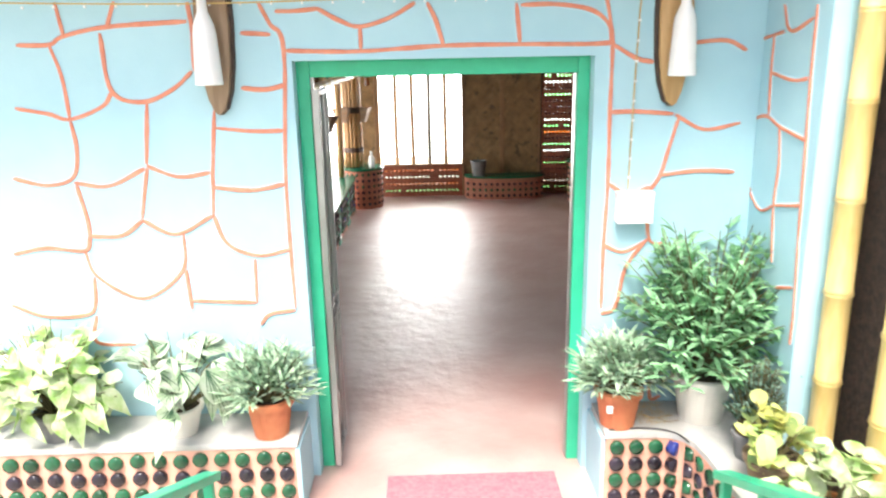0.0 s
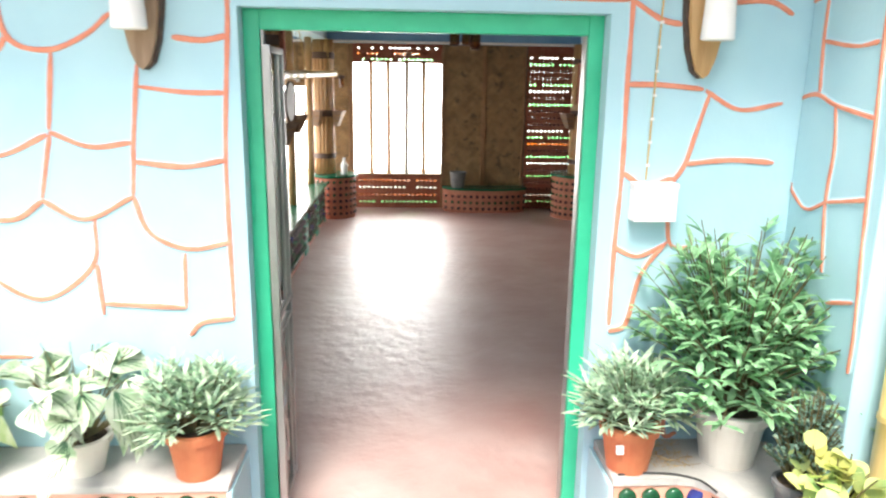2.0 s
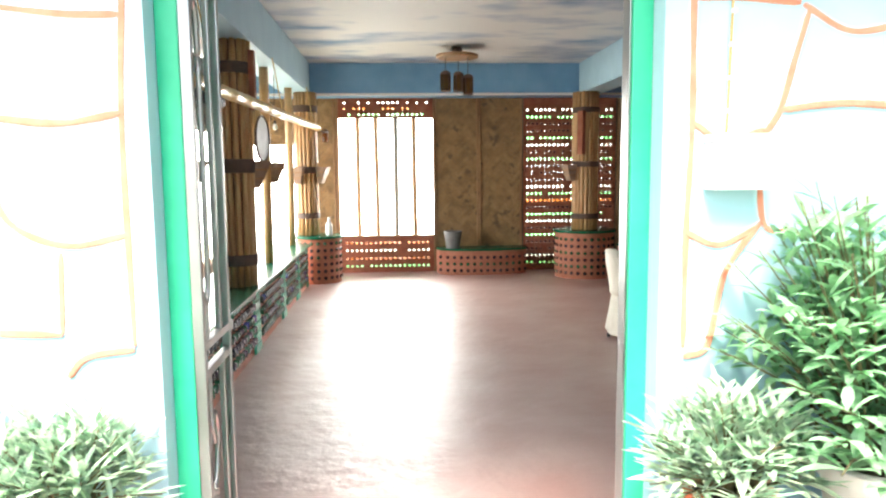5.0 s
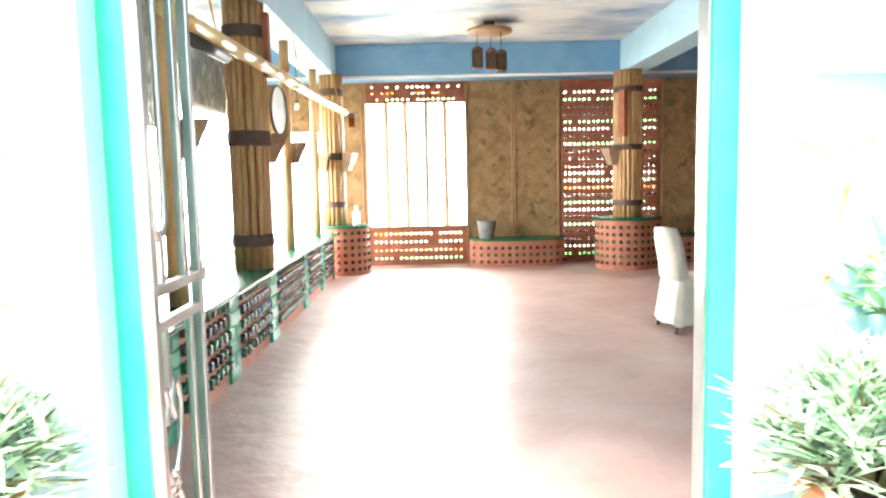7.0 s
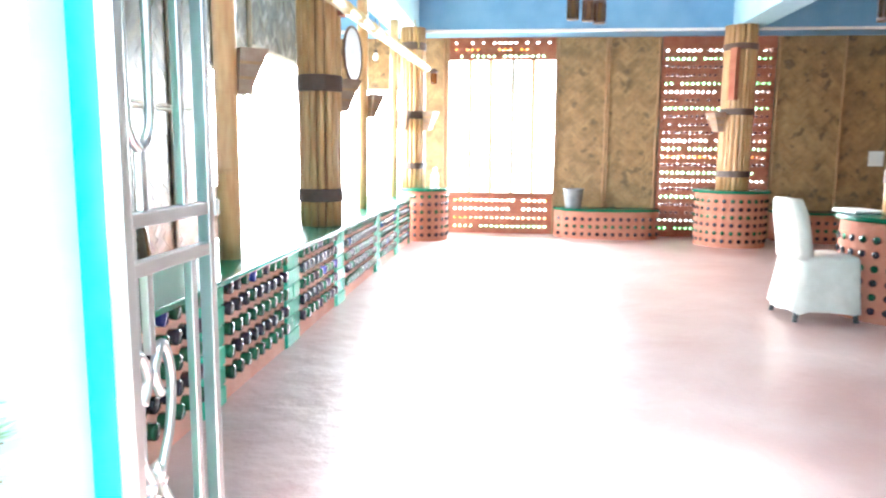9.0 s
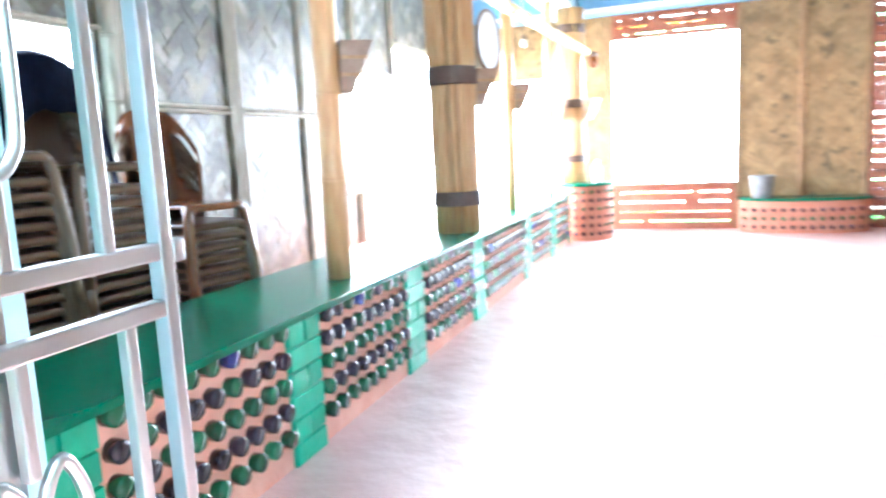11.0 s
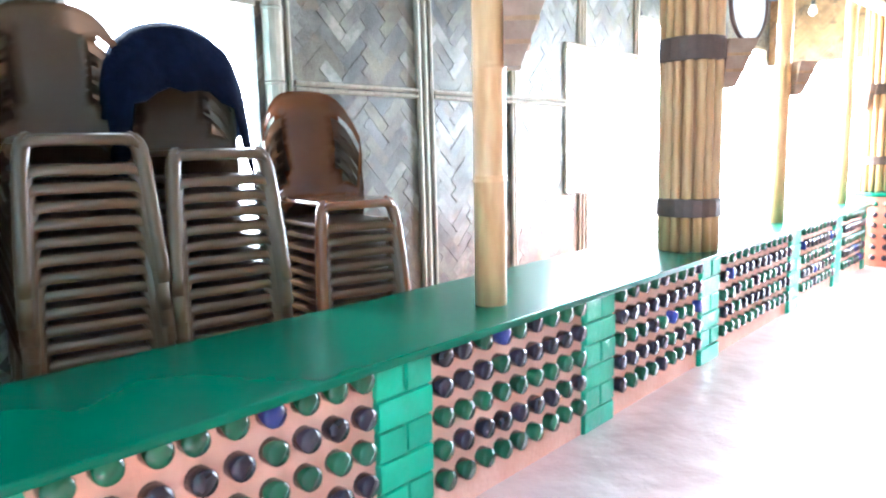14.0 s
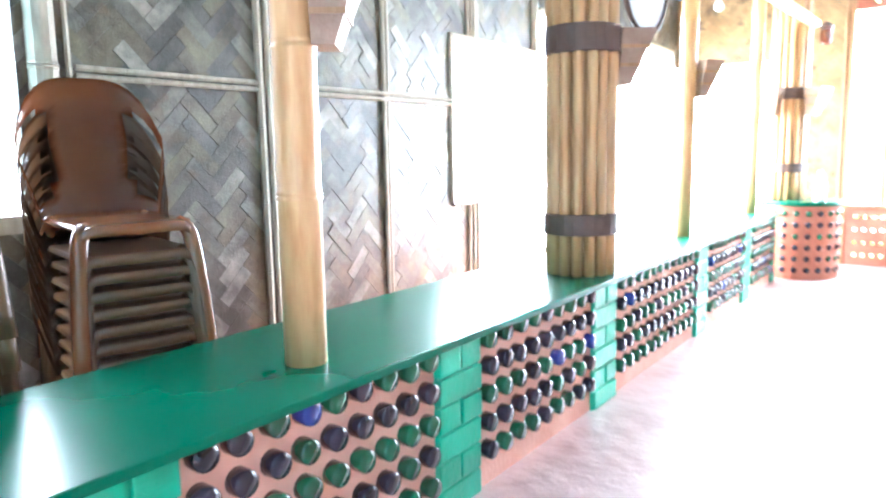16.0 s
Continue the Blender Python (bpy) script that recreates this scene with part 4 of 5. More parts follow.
# chandelier
ch = thing("chandelier", (0.75, 6.9, 2.58), "wooden disc chandelier with three hanging jar lamps", "chandelier")
bm = bmesh.new()
lathe_any(bm, [(0.255, 0.435), (0.275, 0.445), (0.275, 0.472), (0.255, 0.482), (0.02, 0.483)], 28, (0, 0, 0))
part("disc", bm, WOOD, ch)
bm = bmesh.new()
lathe(bm, [(0.07, 0.484), (0.075, 0.50), (0.06, 0.57)], 16)
part("mount", bm, BAND, ch)
for k, dz in enumerate((0.0, -0.05, 0.02)):
    a = radians(200 + 120 * k)
    x, y = 0.165 * math.cos(a), 0.165 * math.sin(a)
    bm = bmesh.new()
    lathe(bm, [(0.05, 0.02 + dz), (0.062, 0.04 + dz), (0.062, 0.22 + dz)], 14, (x, y, 0))
    jar = part("jar", bm, G_AMBER, ch)
    bm = bmesh.new()
    lathe(bm, [(0.068, 0.221 + dz), (0.068, 0.245 + dz), (0.03, 0.27 + dz)], 14, (x, y, 0))
    part("lid", bm, BAND, jar)
    for q in range(6):
        b = 2 * math.pi * q / 6
        bm = bmesh.new()
        tube(bm, [(x + 0.066 * math.cos(b), y + 0.066 * math.sin(b), 0.02 + dz), (x + 0.066 * math.cos(b), y + 0.066 * math.sin(b), 0.225 + dz)], 0.005, seg=4)
        part("cage_bar", bm, BAND, jar)
    bm = bmesh.new()
    lathe(bm, [(0.066, 0.008 + dz), (0.068, 0.024 + dz)], 12, (x, y, 0))
    part("base", bm, BAND, jar)
    bm = bmesh.new()
    tube(bm, [(x, y, 0.265 + dz), (x, y, 0.44)], 0.005, seg=5)
    part("cord", bm, BLACK, ch)


# ---- stacked plastic chairs behind the bench ----
def plastic_chair(at, turn, mat, label, back=True):
    """Moulded armless stacking chair that faces +x; origin on the floor."""
    c = thing("plastic_chair", at, label, "chair", "stacked plastic chairs", turn)
    W, D, H = 0.355, 0.40, 0.465
    bm = bmesh.new()
    box(bm, -D / 2, D / 2 - 0.012, -W / 2 + 0.01, W / 2 - 0.01, H - 0.02, H, bevel=0.008)
    part("seat", bm, mat, c)
    bm = bmesh.new()
    n = 10
    rows = []
    for i in range(n + 1):
        s = -1 + 2 * i / n
        x = D / 2 + 0.022 * (1 - s * s)
        dip = 0.030 * max(0.0, abs(s) - 0.72) ** 2 / 0.0784
        rows.append([bm.verts.new((x - 0.012, s * (W / 2 - 0.006), H + 0.002 - dip)), bm.verts.new((x + 0.006, s * (W / 2 - 0.004), H - 0.006 - dip)), bm.verts.new((x + 0.012, s * (W / 2 - 0.004), H - 0.033 - dip)), bm.verts.new((x - 0.008, s * (W / 2 - 0.01), H - 0.035 - dip))])
    for a, b in zip(rows, rows[1:]):
        for j in range(4):
            bm.faces.new((a[j], a[(j + 1) % 4], b[(j + 1) % 4], b[j]))
    bm.faces.new(rows[0][::-1])
    bm.faces.new(rows[-1])
    part("front_rail", bm, mat, c, smooth=True)
    for sx in (1, -1):
        for sy in (1, -1):
            bm = bmesh.new()
            tube(bm, spline([(sx * (D / 2 - 0.035), sy * (W / 2 - 0.045), H - 0.012), (sx * (D / 2 - 0.006), sy * (W / 2 - 0.018), H - 0.05), (sx * (D / 2 + 0.012), sy * (W / 2 + 0.0), H * 0.5), (sx * (D / 2 + 0.034), sy * (W / 2 + 0.014), 0.0)], 4), 0.025, seg=8)
            part("leg", bm, mat, c, smooth=True)
    if back:
        # moulded shell back: rounded crown, forward wings
        bm = bmesh.new()
        n = 18
        grid = []
        for i in range(n + 1):
            u = 0.995 * math.sin(math.pi / 2 * (-1 + 2 * i / n))
            rise = 0.47 * (1 - abs(u) ** 3.6) ** 0.36
            col = []
            for j in range(n + 1):
                v = j / n
                z = rise * v
                hw = 0.185 + 0.060 * min(1.0, z / 0.24) - 0.02 * max(0.0, z - 0.28) / 0.2
                rim = 0.010 * (abs(u) > 0.93) + 0.008 * (v > 0.93)
                col.append(bm.verts.new((-D / 2 + 0.005 - 0.25 * z + 0.10 * z * z + 0.045 * u * u + rim, u * hw, H - 0.01 + z)))
            grid.append(col)
        for i in range(n):
            k = min(i, n - 1 - i)
            for j in range(n):
                # one long leaf-shaped opening down each side of the splat
                if (k in (2, 3, 4) and 3 <= j <= 14) or (k == 5 and 5 <= j <= 13):
                    continue
                bm.faces.new((grid[i][j], grid[i + 1][j], grid[i + 1][j + 1], grid[i][j + 1]))
        bmesh.ops.solidify(bm, geom=list(bm.faces), thickness=0.014)
        bmesh.ops.recalc_face_normals(bm, faces=bm.faces)
        part("backrest", bm, mat, c, smooth=True)
    return c


LAB = "brown plastic stacking chair in a tall stack behind the bench"
STEP = 0.052
rnd = random.Random(21)
for cx, cy, turn, n, mat in ((-2.28, 1.158, -12, 15, PLASTIC), (-2.217, 1.558, -8, 14, PLASTIC), (-2.205, 2.16, -13, 10, PLASTIC)):
    first = plastic_chair((cx, cy, 0.0), turn, mat, LAB)
    for k in range(1, n):
        m = pose(cx + rnd.uniform(-0.003, 0.003), cy + rnd.uniform(-0.004, 0.004), STEP * k, 0, 0, turn + rnd.uniform(-0.5, 0.5))
        if k < n - 1:
            copy_thing(first, m)
    zt = STEP * (n - 1) + 0.035
    top = plastic_chair((cx, cy, zt), turn, PLASTIC_R if cy > 2 else PLASTIC, "glossy chestnut plastic chair on top of a stack" if cy > 2 else "glossy dark brown plastic chair on top of a stack" if cy < 1.5 else "brown plastic chair on a stack, under a dark cloth")

# dark cloth hung over the backrest of the middle stack
cl = thing("dark_cloth", (-2.465, 1.605, 1.175), "dark navy cloth hung over a chair back", "cloth", rz=-8)
bm = bmesh.new()
rows = []
N = 16
for i in range(N + 1):
    a = math.pi * i / N
    y = -math.cos(a) * 0.252
    top = 0.06 + 0.41 * (math.sin(a) ** 0.5)
    hem = top - 0.25 + 0.012 * math.sin(i * 2.1) - (0.17 if i < 4 else 0.11 * (i > 12))
    f = 0.008 * math.sin(i * 1.7)
    rows.append([bm.verts.new(v) for v in ((0.13 + f, y, hem), (0.10 + f, y, (hem + top) / 2), (0.055 + f, y, top - 0.03), (0.0, y, top), (-0.05 - f, y, top - 0.04), (-0.07 - f, y, hem))])
for a, b in zip(rows, rows[1:]):
    for j in range(5):
        bm.faces.new((a[j], a[j + 1], b[j + 1], b[j]))
ob = part("cloth", bm, NAVY, cl, smooth=True)
so = ob.modifiers.new("thick", 'SOLIDIFY')
so.thickness = 0.008

# ---- covered chair near the round planter ----
cc = thing("covered_chair", (2.15, 3.95, 0), "chair under a loose cream cloth cover beside the round planter", "chair", rz=4)
bm = bmesh.new()
n = 28
prof = []
for z, hw, x0, x1 in ((0.07, 0.235, -0.245, 0.245), (0.25, 0.225, -0.225, 0.235), (0.43, 0.215, -0.205, 0.225), (0.455, 0.205, -0.20, 0.215)):
    ring = []
    for i in range(n):
        a = 2 * math.pi * i / n
        ca, sa = math.cos(a), math.sin(a)
        px = (abs(ca) ** 0.35) * (1 if ca > 0 else -1)
        py = (abs(sa) ** 0.35) * (1 if sa > 0 else -1)
        fold = (0.455 - z) * 0.035 * math.sin(i * 2.4)
        ring.append(bm.verts.new(((x0 + x1) / 2 + px * ((x1 - x0) / 2 + fold), py * (hw + fold), z + (0.012 * math.sin(i * 1.3) if z < 0.1 else 0))))
    prof.append(ring)
for a, b in zip(prof, prof[1:]):
    for i in range(n):
        bm.faces.new((a[i], a[(i + 1) % n], b[(i + 1) % n], b[i]))
bm.faces.new(prof[-1])
part("seat_cover", bm, CLOTH, cc, smooth=True)
bm = bmesh.new()
rows = []
for k in range(9):
    s = k / 8
    z = 0.43 + 0.42 * s
    hw = 0.205 * (1 - 0.35 * max(0, s - 0.7) ** 1.5 / 0.3 ** 1.5) - 0.01 * s
    xc = -0.165 - 0.075 * s ** 1.3
    rows.append([bm.verts.new(v) for v in ((xc + 0.055, -hw * 0.9, z), (xc + 0.035, 0, z), (xc + 0.055, hw * 0.9, z), (xc, hw, z), (xc - 0.045, hw * 0.85, z), (xc - 0.055, 0, z), (xc - 0.045, -hw * 0.85, z), (xc, -hw, z))])
for a, b in zip(rows, rows[1:]):
    for j in range(8):
        bm.faces.new((a[j], a[(j + 1) % 8], b[(j + 1) % 8], b[j]))
bm.faces.new(rows[-1])
bm.faces.new(rows[0][::-1])
part("back_cover", bm, CLOTH, cc, smooth=True)
for sx in (-1, 1):
    for sy in (-1, 1):
        bm = bmesh.new()
        tube(bm, [(sx * 0.21, sy * 0.19, 0), (sx * 0.19, sy * 0.18, 0.16)], [0.018, 0.02], seg=8)
        part("leg", bm, BLACK, cc)


# ---- steel gate leaves, folded inwards ----
def gate_leaf(at, turn):
    g = thing("steel_gate_leaf", at, "bright steel gate leaf with scrolls, standing open", "gate", "door gate leaves", turn)
    W, H = 0.38, 2.24
    def bar(x0, x1, z0, z1, w=0.024, name="bar"):
        part(name, boxes((x0, x1, -w / 2, w / 2, z0, z1), bevel=0.004), STEEL, g)
    bar(0.0, 0.030, 0.03, H, 0.034, "stile")
    bar(W - 0.026, W, 0.03, H, 0.030, "stile")
    bar(W - 0.134, W - 0.112, 1.040, H - 0.03, 0.020)
    bar(W - 0.112, W - 0.090, 0.078, 0.925, 0.020)
    for z in (0.05, 0.925, 1.015, H - 0.03):
        bar(0.030, W - 0.026, z, z + 0.028, 0.026, "rail")
    part("bolt", boxes((W, W + 0.026, -0.018, 0.018, 1.008, 1.046), bevel=0.006), STEEL, g)
    def scroll(pts, r=0.010):
        bm = bmesh.new()
        tube(bm, spline([(x, 0, z) for x, z in pts], 6), r, seg=8)
        part("scroll", bm, STEEL, g, smooth=True)
    cx = 0.095
    for s in (-1, 1):
        scroll([(cx + s * 0.044, 1.95), (cx + s * 0.046, 1.6), (cx + s * 0.044, 1.25), (cx + s * 0.030, 1.18), (cx, 1.155)])
        scroll([(cx + s * 0.044, 1.95), (cx + s * 0.034, 2.08), (cx, 2.12)])
        for f in (-1, 1):
            scroll([(cx + s * 0.010, 0.51), (cx + s * 0.062, 0.51 + f * 0.09), (cx + s * 0.078, 0.51 + f * 0.20), (cx + s * 0.046, 0.51 + f * 0.27), (cx + s * 0.013, 0.51 + f * 0.22), (cx + s * 0.034, 0.51 + f * 0.17)])
    bar(cx - 0.010, cx + 0.010, 1.043, 1.155, 0.018)
    bar(cx - 0.010, cx + 0.010, 0.77, 0.925, 0.018)
    bar(cx - 0.010, cx + 0.010, 0.078, 0.25, 0.018)
    bm = bmesh.new()
    for k in range(6):
        a = 2 * math.pi * k / 6
        tube(bm, [(cx, 0, 0.51), (cx + 0.02 * math.cos(a), 0, 0.51 + 0.02 * math.sin(a)), (cx + 0.04 * math.cos(a), 0.006, 0.51 + 0.04 * math.sin(a))], [0.005, 0.015, 0.005], seg=6)
    part("rosette", bm, STEEL, g)
    return g


gate_leaf((-0.6825, -0.100, 0.0), 90.5)

# ---- porch: bottle planters, rails, poles ----
LARGE = [bottle_mesh("large_bottle_green", G_DARK, 0.040, 0.028), bottle_mesh("large_bottle_brown", G_BROWN, 0.040, 0.028), bottle_mesh("large_bottle_blue", G_BLUE, 0.040, 0.028)]


def big_bottle(kind, parent, x, y, z, turn):
    ob = new("bottle", LARGE[kind])
    ob.parent = parent
    ob.matrix_basis = pose(x, y, z, 0, 0, turn)


pl = thing("front_planter", (0, 0, 0), "planter ledge of salmon mortar with bottle bases, blue painted end", "planter", "front planters")
part("ledge", boxes((-3.6, -0.835, -0.50, FRONT - 0.002, 0.395, 0.43), bevel=0.008), CONCRETE, pl)
part("face", boxes((-3.6, -0.85, -0.49, -0.30, -0.1, 0.395)), CLAY, pl)
part("end_wall", boxes((-0.85, -0.825, -0.495, FRONT - 0.002, -0.1, 0.393), bevel=0.005), BLUE, pl)
rb = random.Random(31)
for j, z in enumerate((0.338, 0.238, 0.138, 0.038)):
    for i in range(24):
        big_bottle((0, 1, 0, 1)[j], pl, -0.905 - 0.112 * i + rb.uniform(-0.008, 0.008), -0.487, z + rb.uniform(-0.006, 0.006), -90)
pr2 = thing("curved_planter", (0, 0, 0), "curved planter ledge of salmon mortar with bottle bases", "planter", "front planters")
bm = bmesh.new()
out = [(0.82, -0.49), (1.10, -0.49)] + [(1.10 + 0.16 * math.sin(radians(a)), -0.65 + 0.16 * math.cos(radians(a))) for a in (25, 50, 75)] + [(1.27, -0.75), (1.29, -1.3), (1.31, -2.4)]
inn = [(0.82, FRONT - 0.003), (1.635, FRONT - 0.003), (1.635, -0.76), (1.66, -0.77), (1.66, -2.4)]


def prism(outline, z0, z1):
    bm = bmesh.new()
    a = [bm.verts.new((x, y, z0)) for x, y in outline]
    b = [bm.verts.new((x, y, z1)) for x, y in outline]
    k = len(outline)
    for i in range(k):
        bm.faces.new((a[i], a[(i + 1) % k], b[(i + 1) % k], b[i]))
    bm.faces.new(b)
    bm.faces.new(a[::-1])
    bmesh.ops.recalc_face_normals(bm, faces=bm.faces)
    return bm


part("body", prism(out + inn[::-1], -0.1, 0.39), CLAY, pr2)
part("ledge", prism([(x - (0.008 if x < 1 else -0.0), y - 0.008) for x, y in out] + inn[::-1], 0.392, 0.425), CONCRETE, pr2)
part("end_wall", boxes((0.795, 0.818, -0.49, FRONT - 0.003, -0.1, 0.39), bevel=0.004), BLUE, pr2)
for j, z in enumerate((0.338, 0.238, 0.138, 0.038)):
    for i in range(3):
        big_bottle((0, 1, 0, 1)[j], pr2, 0.88 + 0.105 * i, -0.487, z, -90)
    for i, (x, y, a) in enumerate(((1.185, -0.515, -58), (1.245, -0.58, -25), (1.272, -0.68, -5), (1.278, -0.80, 0), (1.284, -0.92, 0), (1.288, -1.04, 0))):
        big_bottle((2 if (i == 0 and j == 0) else (0, 1, 0, 1)[j]), pr2, x - 0.004, y, z, a)

for x in (-1.12, 1.22):
    hr = thing("stair_handrail", (x, 0, 0), "turquoise green painted wooden stair handrail", "handrail", "stair handrails")
    y0, y1 = -1.02, -3.6
    z0 = 0.575 if x < 0 else 0.50
    def along(y):
        return z0 + (y0 - y) * 0.48
    bm = bmesh.new()
    box(bm, -0.04, 0.04, 0, (y0 - y1) * 1.15, -0.02, 0.02, bevel=0.006)
    bmesh.ops.transform(bm, matrix=Matrix.Translation((0, y0, z0)) @ Matrix.Rotation(-math.atan(0.48), 4, 'X') @ Matrix.Diagonal((1, -1, 1, 1)), verts=bm.verts)
    bmesh.ops.recalc_face_normals(bm, faces=bm.faces)
    part("rail", bm, JADE, hr)
    for k in range(8):
        y = y0 - 0.06 - 0.34 * k
        part("baluster", boxes((-0.02, 0.02, y - 0.02, y + 0.02, (-0.1 if k < 2 else along(y) - 1.0), along(y) - 0.015), bevel=0.003), JADE, hr)

for x, y, r in ((1.765, -0.845, 0.060), (1.80, -1.24, 0.062)):
    p = thing("porch_pole", (x, y, -0.1), "upright yellow bamboo porch pole", "pole", "porch poles")
    bm = bmesh.new()
    culm(bm, (0, 0, 0), (0, 0, 3.3), r, seg=16, node=0.42, rnd=random.Random(int(x * 100)))
    part("culm", bm, BAMBOO_Y, p, smooth=True)
dk = structure("wall_porch", "dark brown timber wall behind the porch poles", "wall")
part("board", boxes((1.95, 2.05, -3.0, -0.15, -0.1, 3.3)), BARK, dk)


# wall lamps: bark slab with a white bottle
def sconce(x, flip):
    s = thing("bottle_wall_lamp", (x, FRONT, 2.125), "white bottle lamp on a pointed slab of wood with bark", "wall lamp", "bottle wall lamps")
    outline = [(0.0, 0.0), (0.035, 0.03), (0.065, 0.12), (0.085, 0.25), (0.095, 0.45), (0.09, 0.70), (0.07, 0.82), (-0.05, 0.84), (-0.085, 0.70), (-0.095, 0.45), (-0.08, 0.2), (-0.055, 0.08), (-0.025, 0.015)]
    def slab(k, y0, y1, name, mat):
        bm = bmesh.new()
        sx, sz, ox = (1.0, 1.0, 0.0) if k > 0.95 else (k, 0.985, -0.007)
        a = [bm.verts.new(((px * sx + ox) * flip, y0, pz * sz + 0.003)) for px, pz in outline]
        b = [bm.verts.new(((px * sx * 0.96 + ox) * flip, y1, pz * sz + 0.003)) for px, pz in outline]
        for i in range(len(outline)):
            j = (i + 1) % len(outline)
            bm.faces.new((a[i], a[j], b[j], b[i]))
        bm.faces.new(a)
        bm.faces.new(b[::-1])
        bmesh.ops.recalc_face_normals(bm, faces=bm.faces)
        part(name, bm, mat, s)
    slab(1.0, -0.0, -0.035, "bark", BARK)
    slab(0.90, -0.036, -0.055, "slab", GREYWOOD if flip > 0 else TANWOOD)
    bm = bmesh.new()
    lathe_any(bm, [(0.06, 0.155), (0.068, 0.16), (0.068, 0.165), (0.056, 0.40), (0.05, 0.44), (0.026, 0.50), (0.022, 0.58), (0.01, 0.585)], 20, (-0.022 * flip, -0.125, 0))
    part("bottle", bm, WHITE, s, smooth=True)
    for z in (0.26, 0.42):
        bm = bmesh.new()
        tube(bm, [(-0.03 * flip, -0.05, z), (-0.034 * flip, -0.12, z)], 0.006, seg=6)
        part("peg", bm, BAND, s)


sconce(-1.152, 1)
sconce(1.155, -1)
card = thing("card_box", (0.995, FRONT, 1.515), "small white card box hung from a string on the wall", "box")
part("box", boxes((-0.095, 0.095, -0.085, -0.004, 0.0, 0.145), bevel=0.004), CARD, card)
part("lid", boxes((-0.098, 0.098, -0.088, -0.004, 0.1455, 0.168), bevel=0.003), CARD, card)
part("flap", boxes((-0.06, 0.06, -0.090, -0.0855, 0.09, 0.1445), bevel=0.001), CARD, card)
st = thing("fairy_light_string", (0, 0, 0), "thin string of tiny fairy lights along the wall", "string lights")
bm = bmesh.new()
tube(bm, spline([(-2.6, FRONT - 0.03, 2.70), (-1.2, FRONT - 0.10, 2.665), (0.0, FRONT - 0.05, 2.69), (0.985, FRONT - 0.03, 2.685)], 10), 0.004, seg=5)
tube(bm, [(0.985, FRONT - 0.03, 2.685), (0.983, FRONT - 0.016, 2.60), (0.974, FRONT - 0.014, 2.20), (0.966, FRONT - 0.014, 1.69)], 0.004, seg=5)
part("wire", bm, WIRE, st)
rb = random.Random(5)
bm = bmesh.new()
for k in range(26):
    x = -2.5 + k * 0.15
    box(bm, x - 0.005, x + 0.005, FRONT - 0.085, FRONT - 0.075, 2.655, 2.667)
for k in range(9):
    x = 0.967 + 0.002 * k
    box(bm, x - 0.007, x + 0.007, FRONT - 0.024, FRONT - 0.012, 1.75 + 0.1 * k, 1.762 + 0.1 * k)
part("bulb", bm, WHITE, st)["kind"] = "stuff"


# ---- pot plants ----
def pot(parent, r0, r1, h, mat, seg=24):
    bm = bmesh.new()
    lathe_any(bm, [(r0, 0), (r1 * 0.95, h * 0.80), (r1 * 1.06, h * 0.82), (r1 * 1.08, h * 0.98), (r1 * 1.02, h), (r1 * 0.90, h), (r1 * 0.88, h * 0.88)], seg, (0, 0, 0))
    p = part("pot", bm, mat, parent, smooth=False)
    bm = bmesh.new()
    lathe_any(bm, [(r1 * 0.875, h * 0.86), (r1 * 0.87, h * 0.89), (0.02, h * 0.93)], seg, (0, 0, 0))
    part("soil", bm, SOIL, parent)
    return p


def leaf(bm, base, d, up, length, width, bend=0.25, shape=(0.0, 0.75, 1.0, 0.7, 0.0), fold=0.25, veins=None):
    """One leaf blade folded along its rib, from base along d."""
    d = Vector(d).normalized()
    side = d.cross(Vector(up))
    if side.length < 1e-3:
        side = d.orthogonal()
    side.normalize()
    nrm = side.cross(d)
    n = len(shape) - 1
    rows = []
    for i, w in enumerate(shape):
        s = i / n
        c = Vector(base) + d * (length * s) - Vector((0, 0, 1)) * (bend * length * s * s)
        hw = width * 0.5 * w
        if hw < 1e-4:
            rows.append([bm.verts.new(c)])
        else:
            rows.append([bm.verts.new(c - side * hw + nrm * fold * hw), bm.verts.new(c), bm.verts.new(c + side * hw + nrm * fold * hw)])
    for a, b in zip(rows, rows[1:]):
        if len(a) == 1 and len(b) == 3:
            bm.faces.new((a[0], b[0], b[1]))
            bm.faces.new((a[0], b[1], b[2]))
        elif len(a) == 3 and len(b) == 1:
            bm.faces.new((a[0], a[1], b[0]))
            bm.faces.new((a[1], a[2], b[0]))
        elif len(a) == 3:
            bm.faces.new((a[0], a[1], b[1], b[0]))
            bm.faces.new((a[1], a[2], b[2], b[1]))
    if veins is not None:
        # dark ribs that fan out of the stalk over the blade
        for e, reach in ((-0.85, 0.45), (-0.7, 0.68), (-0.35, 0.85), (0.0, 0.95), (0.35, 0.85), (0.7, 0.68), (0.85, 0.45)):
            pts = []
            for f, k in ((0.0, 1.0), (0.55, 0.9), (1.0, 0.3)):
                s = 0.04 + (reach - 0.04) * f
                off = e * width * 0.42 * f
                c = Vector(base) + d * (length * s) - Vector((0, 0, 1)) * (bend * length * s * s) + side * off + nrm * (fold * abs(off) + 0.003)
                pts.append((veins.verts.new(c - side * 0.0028 * k), veins.verts.new(c + side * 0.0028 * k)))
            for a, b in zip(pts, pts[1:]):
                veins.faces.new((a[0], a[1], b[1], b[0]))


